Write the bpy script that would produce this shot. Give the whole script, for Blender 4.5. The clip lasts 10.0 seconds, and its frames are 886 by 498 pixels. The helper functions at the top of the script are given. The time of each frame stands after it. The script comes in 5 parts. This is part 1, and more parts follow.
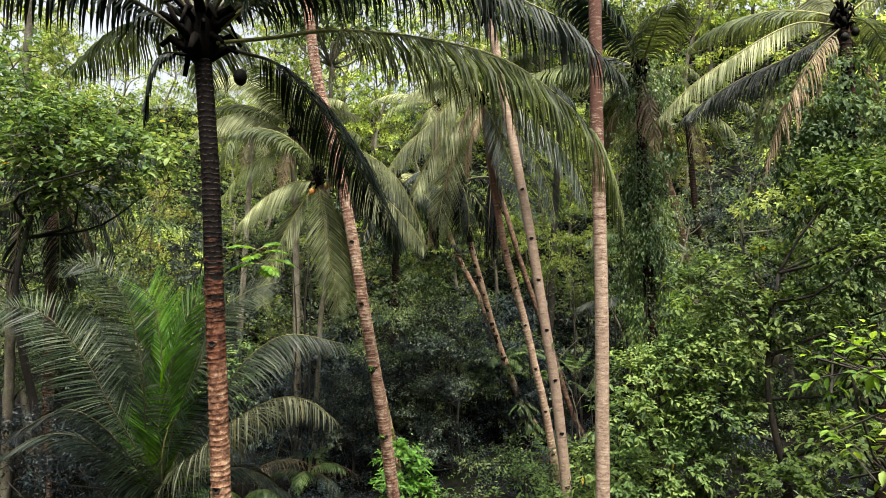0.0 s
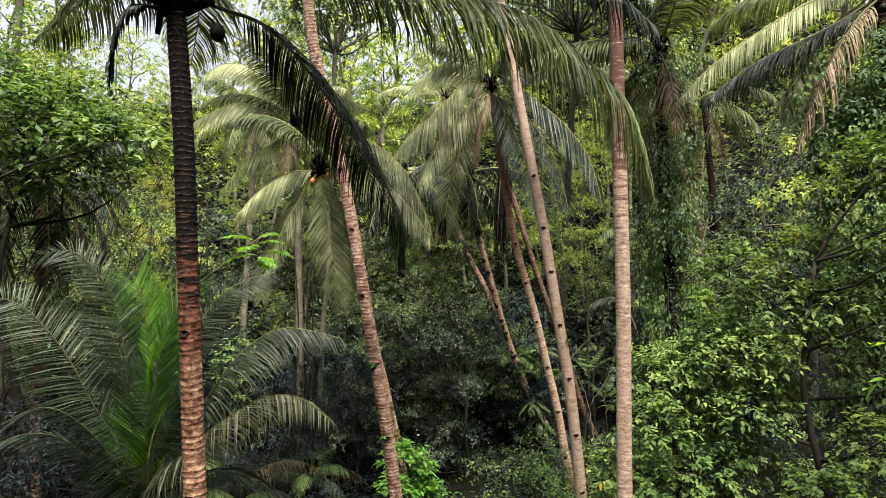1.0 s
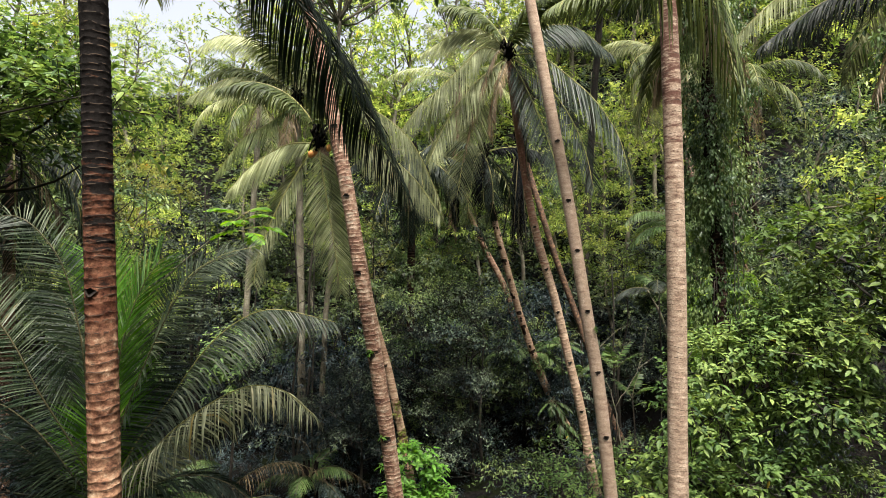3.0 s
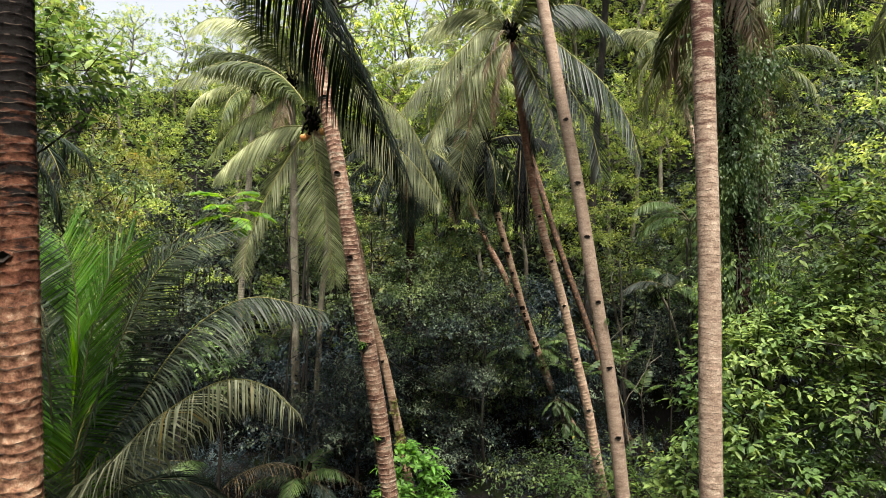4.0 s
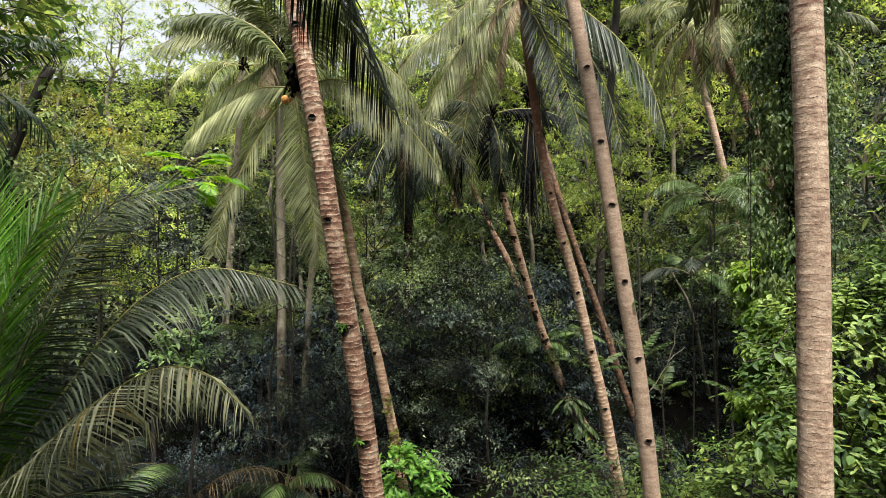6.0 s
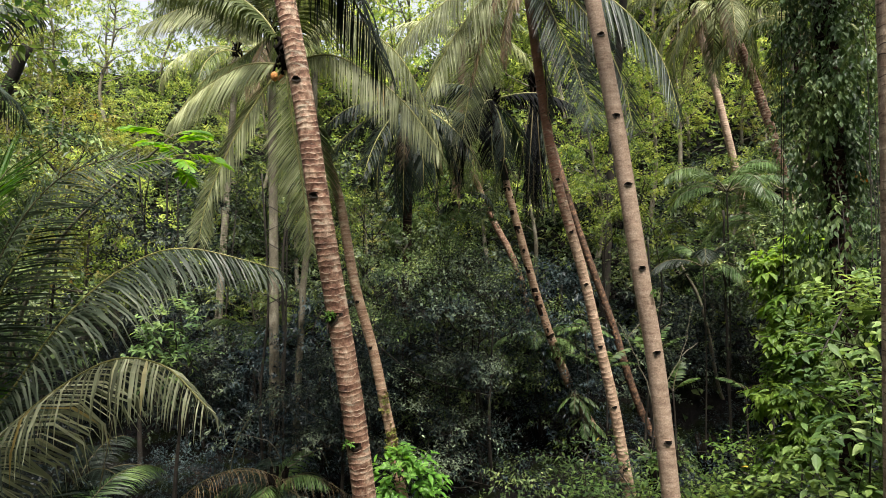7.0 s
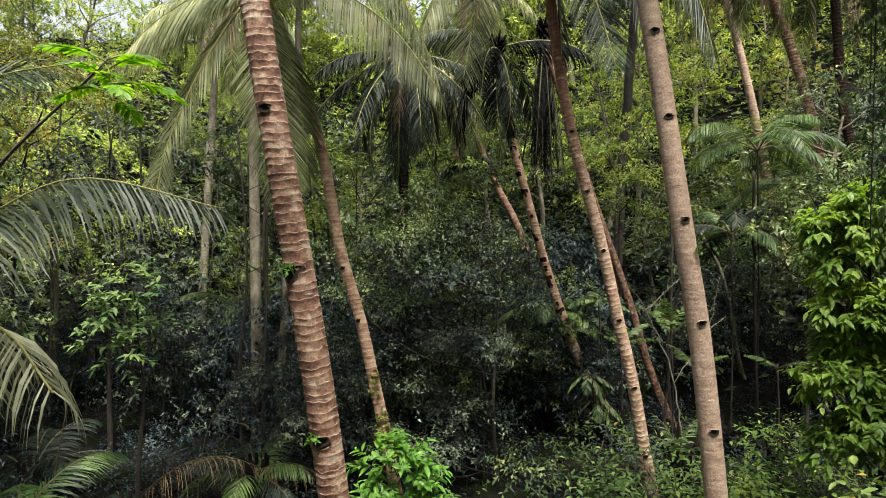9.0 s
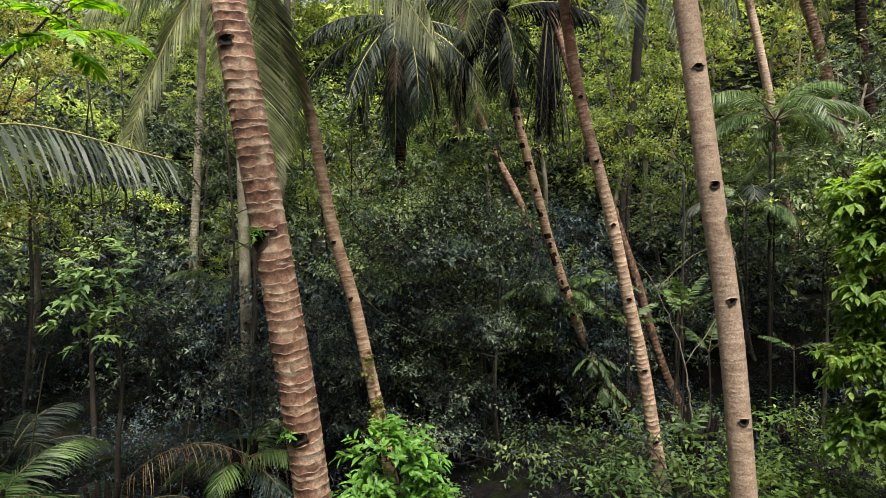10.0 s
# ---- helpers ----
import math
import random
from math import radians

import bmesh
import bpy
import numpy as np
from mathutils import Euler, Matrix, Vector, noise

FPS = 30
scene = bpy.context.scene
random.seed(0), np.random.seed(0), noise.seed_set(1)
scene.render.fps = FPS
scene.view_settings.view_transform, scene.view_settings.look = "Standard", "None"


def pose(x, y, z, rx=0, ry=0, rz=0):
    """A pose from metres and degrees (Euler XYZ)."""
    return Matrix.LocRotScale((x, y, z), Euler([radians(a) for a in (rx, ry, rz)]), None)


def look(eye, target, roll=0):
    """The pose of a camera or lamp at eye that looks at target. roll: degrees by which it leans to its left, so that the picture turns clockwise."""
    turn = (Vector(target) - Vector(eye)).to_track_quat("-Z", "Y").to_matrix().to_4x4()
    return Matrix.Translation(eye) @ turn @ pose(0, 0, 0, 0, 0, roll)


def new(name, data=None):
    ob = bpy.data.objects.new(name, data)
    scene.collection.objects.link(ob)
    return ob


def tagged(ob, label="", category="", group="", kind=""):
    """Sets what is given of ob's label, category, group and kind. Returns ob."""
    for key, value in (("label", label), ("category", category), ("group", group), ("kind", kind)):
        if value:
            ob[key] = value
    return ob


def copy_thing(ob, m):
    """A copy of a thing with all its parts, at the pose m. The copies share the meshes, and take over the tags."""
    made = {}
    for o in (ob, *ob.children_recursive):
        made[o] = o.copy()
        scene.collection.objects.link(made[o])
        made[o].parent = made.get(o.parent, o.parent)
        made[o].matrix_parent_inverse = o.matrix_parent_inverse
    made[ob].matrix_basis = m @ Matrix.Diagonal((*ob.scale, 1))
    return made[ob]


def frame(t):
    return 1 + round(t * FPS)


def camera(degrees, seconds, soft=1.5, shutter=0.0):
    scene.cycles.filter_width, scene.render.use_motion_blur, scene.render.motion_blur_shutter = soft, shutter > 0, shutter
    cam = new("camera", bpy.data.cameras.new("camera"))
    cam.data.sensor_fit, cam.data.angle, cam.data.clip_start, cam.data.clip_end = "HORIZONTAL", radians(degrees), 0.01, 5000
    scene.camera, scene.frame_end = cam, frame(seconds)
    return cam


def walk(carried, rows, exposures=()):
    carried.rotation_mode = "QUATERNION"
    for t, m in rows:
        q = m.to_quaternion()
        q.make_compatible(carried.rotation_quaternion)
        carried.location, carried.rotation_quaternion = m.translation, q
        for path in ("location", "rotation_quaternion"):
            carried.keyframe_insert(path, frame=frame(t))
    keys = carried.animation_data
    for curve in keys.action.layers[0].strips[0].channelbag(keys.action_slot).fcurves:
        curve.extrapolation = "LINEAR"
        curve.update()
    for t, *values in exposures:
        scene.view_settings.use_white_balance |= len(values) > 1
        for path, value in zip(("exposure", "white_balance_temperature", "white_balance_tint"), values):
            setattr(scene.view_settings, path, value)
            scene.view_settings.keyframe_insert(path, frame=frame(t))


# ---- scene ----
cam = camera(74.8, 10.0, soft=0.9)
METRES, EYE, TILT, LEAN, TURN = 8.0, 6.8, 2.0, 0.0, 0.0
ROWS = [
    (0.0, 0.0, 0.0, 0.0, 0.0, 0.0, -0.0),
    (0.5, 0.0041, 0.0477, -0.0138, 0.46, 0.0, 0.03),
    (1.0, 0.007, 0.0962, -0.0283, 0.91, 0.03, 0.04),
    (1.5, 0.01, 0.1447, -0.0437, 1.38, 0.04, 0.04),
    (2.0, 0.0132, 0.1936, -0.059, 1.84, 0.04, 0.04),
    (2.5, 0.0156, 0.2422, -0.0745, 2.28, 0.08, 0.04),
    (4.0, 0.0128, 0.3886, -0.1225, 2.48, 0.11, -0.08),
    (4.5, 0.0119, 0.4382, -0.1367, 2.52, 0.12, -0.09),
    (5.0, 0.0107, 0.4875, -0.1507, 2.57, 0.13, -0.11),
    (5.5, 0.0106, 0.5365, -0.1652, 2.64, 0.09, -0.13),
    (7.0, 0.0046, 0.6798, -0.204, 2.7, -0.19, -0.2),
    (7.5, 0.0041, 0.728, -0.2175, 2.78, -0.25, -0.2),
    (8.0, 0.0035, 0.776, -0.2298, 2.81, -0.48, -0.22),
    (8.5, 0.0025, 0.823, -0.241, 2.81, -1.18, -0.21),
    (9.0, 0.0018, 0.8693, -0.2521, 2.82, -2.14, -0.21),
    (9.5, -0.0001, 0.9152, -0.2628, 2.78, -3.06, -0.23),
    (10.0, -0.0019, 0.9609, -0.2719, 2.75, -4.0, -0.23),
]
walk(cam, [(t, pose(0, 0, EYE, TILT, LEAN, TURN) @ pose(METRES * x, METRES * y, METRES * z, 90 + pitch, roll, yaw)) for t, x, y, z, yaw, pitch, roll in ROWS])

# ---- world, sun and exposure ----
SUN_AZ, SUN_EL = radians(166), radians(68)
world = bpy.data.worlds.new("overcast_sky")
scene.world = world
world.use_nodes = True
wn, wl = world.node_tree.nodes, world.node_tree.links
wn.clear()
w_out = wn.new("ShaderNodeOutputWorld")
w_bg = wn.new("ShaderNodeBackground")
w_hs = wn.new("ShaderNodeHueSaturation")
w_sky = wn.new("ShaderNodeTexSky")
w_sky.sky_type, w_sky.sun_disc = "NISHITA", False
w_sky.sun_elevation, w_sky.sun_rotation = SUN_EL, SUN_AZ
w_sky.air_density, w_sky.dust_density, w_sky.ozone_density = 1.0, 6.0, 1.0
w_hs.inputs["Saturation"].default_value = 0.28
w_bg.inputs["Strength"].default_value = 0.05
wl.new(w_sky.outputs[0], w_hs.inputs["Color"])
wl.new(w_hs.outputs[0], w_bg.inputs["Color"])
wl.new(w_bg.outputs[0], w_out.inputs[0])

sun = new("sun", bpy.data.lights.new("sun", "SUN"))
sun.data.energy, sun.data.angle, sun.data.color = 2.3, radians(20), (1.0, 0.94, 0.84)
sun_from = Vector((math.sin(SUN_AZ) * math.cos(SUN_EL), math.cos(SUN_AZ) * math.cos(SUN_EL), math.sin(SUN_EL)))
sun.matrix_world = look(sun_from * 60, (0, 0, 0))
scene.view_settings.exposure = 2.84

# ---- materials ----


def nodes_of(name):
    mat = bpy.data.materials.new(name)
    mat.use_nodes = True
    nt = mat.node_tree
    nt.nodes.clear()
    return mat, nt.nodes, nt.links


def ramp_node(n, stops):
    r = n.new("ShaderNodeValToRGB")
    while len(r.color_ramp.elements) < len(stops):
        r.color_ramp.elements.new(0.5)
    for e, (p, c) in zip(r.color_ramp.elements, stops):
        e.position, e.color = p, (*c, 1)
    return r


def foliage(name, dark, mid, light, rough=0.42, through_light=0.35, odd=None, odd_share=0.02, vein=18.0, gloss=0.45, single=False):
    """Leaf: a tone for each leaf, another for each plant, a little blotching, light passing through."""
    mat, n, l = nodes_of(name)
    geo, info, co = n.new("ShaderNodeNewGeometry"), n.new("ShaderNodeObjectInfo"), n.new("ShaderNodeTexCoord")
    stops = [(0.0, dark), (0.5, mid), (1.0 - odd_share if odd else 1.0, light)]
    if odd:
        stops.append((1.0, odd))
    tone = ramp_node(n, stops)
    clump, spread, both = n.new("ShaderNodeTexNoise"), n.new("ShaderNodeMapRange"), n.new("ShaderNodeMix")
    clump.inputs["Scale"].default_value, clump.inputs["Detail"].default_value = 1.1, 2
    spread.inputs["From Min"].default_value, spread.inputs["From Max"].default_value = 0.36, 0.64
    both.inputs["Factor"].default_value = 0.0 if single else 0.58
    l.new(co.outputs["Object"], clump.inputs["Vector"])
    l.new(clump.outputs["Fac"], spread.inputs["Value"])
    l.new(info.outputs["Random"] if single else geo.outputs["Random Per Island"], both.inputs["A"])
    l.new(spread.outputs[0], both.inputs["B"])
    l.new(both.outputs["Result"], tone.inputs[0])
    no = n.new("ShaderNodeTexNoise")
    no.inputs["Scale"].default_value, no.inputs["Detail"].default_value = vein, 3
    l.new(co.outputs["Object"], no.inputs["Vector"])
    hs = n.new("ShaderNodeHueSaturation")
    mr = n.new("ShaderNodeMapRange")
    mr.inputs["To Min"].default_value, mr.inputs["To Max"].default_value = 0.6, 1.35
    if not single:
        l.new(info.outputs["Random"], mr.inputs["Value"])
    else:
        mr.inputs["Value"].default_value = 0.5
    mul = n.new("ShaderNodeMath")
    mul.operation = "MULTIPLY"
    mr2 = n.new("ShaderNodeMapRange")
    mr2.inputs["From Min"].default_value, mr2.inputs["From Max"].default_value = 0.3, 0.7
    mr2.inputs["To Min"].default_value, mr2.inputs["To Max"].default_value = 0.75, 1.25
    l.new(no.outputs["Fac"], mr2.inputs["Value"])
    l.new(mr.outputs[0], mul.inputs[0])
    l.new(mr2.outputs[0], mul.inputs[1])
    l.new(mul.outputs[0], hs.inputs["Value"])
    l.new(tone.outputs[0], hs.inputs["Color"])
    bs = n.new("ShaderNodeBsdfPrincipled")
    bs.inputs["Roughness"].default_value = rough
    bs.inputs["Specular IOR Level"].default_value = gloss
    l.new(hs.outputs[0], bs.inputs["Base Color"])
    tr = n.new("ShaderNodeBsdfTranslucent")
    bright = n.new("ShaderNodeHueSaturation")
    bright.inputs["Hue"].default_value, bright.inputs["Saturation"].default_value, bright.inputs["Value"].default_value = 0.485, 1.1, 1.7
    l.new(hs.outputs[0], bright.inputs["Color"])
    l.new(bright.outputs[0], tr.inputs["Color"])
    mx = n.new("ShaderNodeMixShader")
    mx.inputs[0].default_value = through_light
    l.new(bs.outputs[0], mx.inputs[1])
    l.new(tr.outputs[0], mx.inputs[2])
    out = n.new("ShaderNodeOutputMaterial")
    l.new(mx.outputs[0], out.inputs[0])
    return mat


def rough_stuff(name, stops, scale=(6, 6, 6), fine=40.0, rough=0.85, bump=0.35, patch=None, patch_scale=2.5, patch_cut=0.58, depth=0.01, gloss=0.25, climb=None, flush=None, climb_range=(-0.22, 0.2)):
    """Bark, soil, husk: coarse noise through a ramp, fine grain on top, patches of a second colour, relief."""
    mat, n, l = nodes_of(name)
    co, info = n.new("ShaderNodeTexCoord"), n.new("ShaderNodeObjectInfo")
    mp = n.new("ShaderNodeMapping")
    mp.inputs["Scale"].default_value = scale
    l.new(co.outputs["Object"], mp.inputs["Vector"])
    add = n.new("ShaderNodeVectorMath")
    add.operation = "ADD"
    l.new(mp.outputs[0], add.inputs[0])
    l.new(info.outputs["Random"], add.inputs[1])
    big, small = n.new("ShaderNodeTexNoise"), n.new("ShaderNodeTexNoise")
    big.inputs["Scale"].default_value, big.inputs["Detail"].default_value, big.inputs["Roughness"].default_value = 1.0, 6, 0.65
    small.inputs["Scale"].default_value, small.inputs["Detail"].default_value, small.inputs["Roughness"].default_value = fine, 8, 0.72
    l.new(add.outputs[0], big.inputs["Vector"])
    l.new(co.outputs["Object"], small.inputs["Vector"])
    tone = ramp_node(n, stops)
    l.new(big.outputs["Fac"], tone.inputs[0])
    hs = n.new("ShaderNodeHueSaturation")
    mr = n.new("ShaderNodeMapRange")
    mr.inputs["From Min"].default_value, mr.inputs["From Max"].default_value = 0.3, 0.7
    mr.inputs["To Min"].default_value, mr.inputs["To Max"].default_value = 0.45, 1.5
    l.new(small.outputs["Fac"], mr.inputs["Value"])
    l.new(mr.outputs[0], hs.inputs["Value"])
    l.new(tone.outputs[0], hs.inputs["Color"])
    colour = hs.outputs[0]
    if patch:
        pn = n.new("ShaderNodeTexNoise")
        pn.inputs["Scale"].default_value, pn.inputs["Detail"].default_value, pn.inputs["Roughness"].default_value = patch_scale, 5, 0.7
        pm = n.new("ShaderNodeMapping")
        pm.inputs["Scale"].default_value = (1, 1, 4 if scale[2] > scale[0] else 1)
        l.new(co.outputs["Object"], pm.inputs["Vector"])
        l.new(pm.outputs[0], pn.inputs["Vector"])
        pr = n.new("ShaderNodeMapRange")
        pr.inputs["From Min"].default_value, pr.inputs["From Max"].default_value = patch_cut, patch_cut + 0.07
        l.new(pn.outputs["Fac"], pr.inputs["Value"])
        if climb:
            # patch colour that thickens with height, in bands along the rings
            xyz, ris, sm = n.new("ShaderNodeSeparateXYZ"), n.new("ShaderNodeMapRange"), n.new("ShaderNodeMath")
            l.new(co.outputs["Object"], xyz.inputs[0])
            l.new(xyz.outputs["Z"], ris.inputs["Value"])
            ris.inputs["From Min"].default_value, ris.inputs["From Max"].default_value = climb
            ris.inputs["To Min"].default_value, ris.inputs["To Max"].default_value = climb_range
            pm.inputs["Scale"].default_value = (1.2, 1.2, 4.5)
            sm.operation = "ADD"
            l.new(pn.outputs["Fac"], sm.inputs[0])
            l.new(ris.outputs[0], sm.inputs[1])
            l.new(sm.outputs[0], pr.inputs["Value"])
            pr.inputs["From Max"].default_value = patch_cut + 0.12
        if flush:
            # a red-brown film over the older, paler bark
            low, fx, fs = n.new("ShaderNodeMapRange"), n.new("ShaderNodeMix"), n.new("ShaderNodeMath")
            fn = n.new("ShaderNodeTexNoise")
            fn.inputs["Scale"].default_value, fn.inputs["Detail"].default_value = 3.0, 6
            l.new(co.outputs["Object"], fn.inputs["Vector"])
            fs.operation = "MULTIPLY_ADD"
            l.new(fn.outputs["Fac"], fs.inputs[0])
            fs.inputs[1].default_value = 2.5
            l.new(xyz.outputs["Z"], fs.inputs[2])
            l.new(fs.outputs[0], low.inputs["Value"])
            low.inputs["From Min"].default_value, low.inputs["From Max"].default_value = flush[0] + 1.25, flush[1] + 1.25
            fx.data_type, fx.blend_type = "RGBA", "MULTIPLY"
            l.new(low.outputs[0], fx.inputs["Factor"])
            l.new(colour, fx.inputs["A"])
            fx.inputs["B"].default_value = (*flush[2], 1)
            colour = fx.outputs["Result"]
        mx = n.new("ShaderNodeMix")
        mx.data_type = "RGBA"
        l.new(pr.outputs[0], mx.inputs["Factor"])
        l.new(colour, mx.inputs["A"])
        mx.inputs["B"].default_value = (*patch, 1)
        colour = mx.outputs["Result"]
    bs = n.new("ShaderNodeBsdfPrincipled")
    bs.inputs["Roughness"].default_value = rough
    bs.inputs["Specular IOR Level"].default_value = gloss
    l.new(colour, bs.inputs["Base Color"])
    bp = n.new("ShaderNodeBump")
    bp.inputs["Strength"].default_value, bp.inputs["Distance"].default_value = bump, depth
    l.new(small.outputs["Fac"], bp.inputs["Height"])
    l.new(bp.outputs[0], bs.inputs["Normal"])
    out = n.new("ShaderNodeOutputMaterial")
    l.new(bs.outputs[0], out.inputs[0])
    return mat


LEAF_BUSH = foliage("broad_leaf_green", (0.011, 0.03, 0.008), (0.05, 0.09, 0.021), (0.145, 0.195, 0.05), 0.6, 0.32, (0.4, 0.25, 0.03), 0.01, 9, 0.28)
# shaded leaf copy: shade and pale highlights are put into the tones
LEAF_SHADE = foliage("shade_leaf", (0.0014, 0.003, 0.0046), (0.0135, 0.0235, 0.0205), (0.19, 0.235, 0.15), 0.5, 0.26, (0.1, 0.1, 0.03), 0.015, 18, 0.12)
LEAF_LIME = foliage("lime_leaf", (0.028, 0.085, 0.01), (0.058, 0.138, 0.018), (0.1, 0.19, 0.032), 0.5, 0.38, None, 0, 9, 0.3)
LEAF_BRIGHT = foliage("bright_leaf", (0.04, 0.1, 0.012), (0.125, 0.225, 0.03), (0.24, 0.34, 0.06), 0.5, 0.5, (0.5, 0.25, 0.03), 0.006, 9, 0.3)
LEAF_ORANGE = foliage("orange_leaf", (0.2, 0.07, 0.01), (0.4, 0.17, 0.02), (0.5, 0.28, 0.04), 0.5, 0.3, None, 0, 9, 0.25)
# darkest leaf copy: the hollow's blue-black shade is its colour
LEAF_DEEP_SHADE = foliage("deep_shade_leaf", (0.0014, 0.0033, 0.005), (0.0052, 0.0108, 0.0138), (0.045, 0.066, 0.068), 0.4, 0.15, (0.09, 0.08, 0.04), 0.03, 18, 0.16)
LEAF_MID = foliage("forest_leaf", (0.006, 0.0145, 0.0065), (0.052, 0.085, 0.029), (0.205, 0.25, 0.088), 0.5, 0.28, (0.22, 0.17, 0.03), 0.02, 18, 0.26)
# lit copy of the forest leaf, sunlight put into the colour
LEAF_SUN = foliage("sunlit_forest_leaf", (0.012, 0.03, 0.007), (0.11, 0.163, 0.035), (0.33, 0.375, 0.096), 0.55, 0.46, (0.38, 0.3, 0.06), 0.03, 18, 0.2)
LEAF_OLIVE = foliage("olive_leaf", (0.03, 0.04, 0.0096), (0.11, 0.122, 0.0264), (0.21, 0.205, 0.054), 0.55, 0.35, (0.3, 0.15, 0.04), 0.07, 18, 0.2)
LEAF_VINE = foliage("climber_leaf", (0.011, 0.026, 0.011), (0.052, 0.092, 0.031), (0.15, 0.205, 0.064), 0.58, 0.32, (0.22, 0.18, 0.03), 0.008, 18, 0.2)
LEAF_CLIMB = foliage("dark_climber_leaf", (0.008, 0.02, 0.008), (0.056, 0.1, 0.034), (0.2, 0.26, 0.085), 0.45, 0.34, None, 0, 18, 0.35)
LEAF_FRESH = foliage("fresh_leaf", (0.02, 0.052, 0.01), (0.082, 0.14, 0.026), (0.19, 0.25, 0.055), 0.6, 0.35, (0.45, 0.22, 0.03), 0.008, 9, 0.25)
FROND_GREEN = foliage("frond_green", (0.014, 0.023, 0.007), (0.048, 0.066, 0.018), (0.115, 0.135, 0.046), 0.55, 0.25, (0.17, 0.13, 0.05), 0.03, 3, 0.2)
# dark copy of the green frond, crown shade put into its colour
FROND_DARK = foliage("frond_shaded_green", (0.003, 0.006, 0.004), (0.008, 0.0145, 0.009), (0.023, 0.034, 0.022), 0.55, 0.12, (0.08, 0.07, 0.04), 0.02, 3, 0.18)
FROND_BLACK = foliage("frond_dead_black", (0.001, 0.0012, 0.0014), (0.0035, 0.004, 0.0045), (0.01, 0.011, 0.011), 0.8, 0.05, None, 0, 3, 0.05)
FROND_PALE = foliage("frond_pale_green", (0.03, 0.038, 0.017), (0.135, 0.152, 0.072), (0.34, 0.36, 0.21), 0.6, 0.46, (0.26, 0.2, 0.07), 0.04, 3, 0.18)
# grey-green and glossy fronds: sky sheen on leaflets is put into the pale tones
FROND_SILVER = foliage("frond_grey_green", (0.004, 0.008, 0.005), (0.018, 0.029, 0.015), (0.07, 0.085, 0.052), 0.48, 0.18, (0.15, 0.12, 0.06), 0.02, 3, 0.22)
FROND_GLOSS = foliage("frond_glossy", (0.008, 0.014, 0.009), (0.046, 0.06, 0.04), (0.21, 0.23, 0.165), 0.5, 0.25, None, 0, 3, 0.3)
FROND_FERN = foliage("frond_shade_green", (0.01, 0.022, 0.007), (0.04, 0.074, 0.02), (0.115, 0.165, 0.052), 0.5, 0.28, None, 0, 3, 0.25)
FROND_YOUNG = foliage("frond_young_green", (0.014, 0.05, 0.005), (0.05, 0.135, 0.012), (0.11, 0.21, 0.024), 0.5, 0.46, None, 0, 3, 0.25)
FROND_DRY = foliage("frond_dry", (0.055, 0.034, 0.016), (0.105, 0.072, 0.034), (0.18, 0.135, 0.07), 0.7, 0.15, None, 0, 5)
LEAF_BUSH_ONE = foliage("broad_leaf_green_single", (0.011, 0.03, 0.008), (0.05, 0.09, 0.021), (0.145, 0.195, 0.05), 0.6, 0.32, (0.4, 0.25, 0.03), 0.01, 9, 0.28, single=True)
LEAF_FRESH_ONE = foliage("fresh_leaf_single", (0.02, 0.052, 0.01), (0.082, 0.14, 0.026), (0.19, 0.25, 0.055), 0.6, 0.35, (0.45, 0.22, 0.03), 0.008, 9, 0.25, single=True)
FEATHER_ONE = foliage("feathery_leaf_single", (0.05, 0.14, 0.012), (0.1, 0.22, 0.022), (0.17, 0.3, 0.04), 0.5, 0.5, None, 0, 9, 0.3, single=True)
LEAF_LIME_ONE = foliage("lime_leaf_single", (0.028, 0.085, 0.01), (0.058, 0.138, 0.018), (0.1, 0.19, 0.032), 0.5, 0.38, None, 0, 9, 0.3, single=True)
FROND_GREEN_ONE = foliage("frond_green_single", (0.014, 0.023, 0.007), (0.048, 0.066, 0.018), (0.115, 0.135, 0.046), 0.55, 0.25, (0.17, 0.13, 0.05), 0.03, 3, 0.2, single=True)
FROND_PALE_ONE = foliage("frond_bleached_single", (0.08, 0.088, 0.05), (0.205, 0.215, 0.132), (0.38, 0.39, 0.26), 0.55, 0.4, (0.26, 0.2, 0.07), 0.04, 3, 0.25, single=True)
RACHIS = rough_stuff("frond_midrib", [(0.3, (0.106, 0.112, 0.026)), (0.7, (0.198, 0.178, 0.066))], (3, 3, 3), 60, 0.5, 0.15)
# darkened midrib copy with shade in its colour, also used on dry fronds
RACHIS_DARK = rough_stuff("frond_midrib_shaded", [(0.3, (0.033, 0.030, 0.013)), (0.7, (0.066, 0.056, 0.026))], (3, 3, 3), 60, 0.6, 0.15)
BARK_RED = rough_stuff("palm_bark_red_brown", [(0.32, (0.03, 0.014, 0.009)), (0.43, (0.085, 0.04, 0.025)), (0.54, (0.145, 0.084, 0.055)), (0.66, (0.245, 0.185, 0.135))], (7, 7, 8), 42, 0.85, 0.7, (0.21, 0.178, 0.135), 5.0, 0.57)
BARK_TAN = rough_stuff("palm_bark_tan", [(0.28, (0.06, 0.03, 0.018)), (0.42, (0.15, 0.088, 0.055)), (0.56, (0.215, 0.145, 0.095)), (0.72, (0.28, 0.22, 0.155))], (4, 4, 9), 50, 0.85, 0.5, (0.19, 0.17, 0.12), 3.2, 0.6)
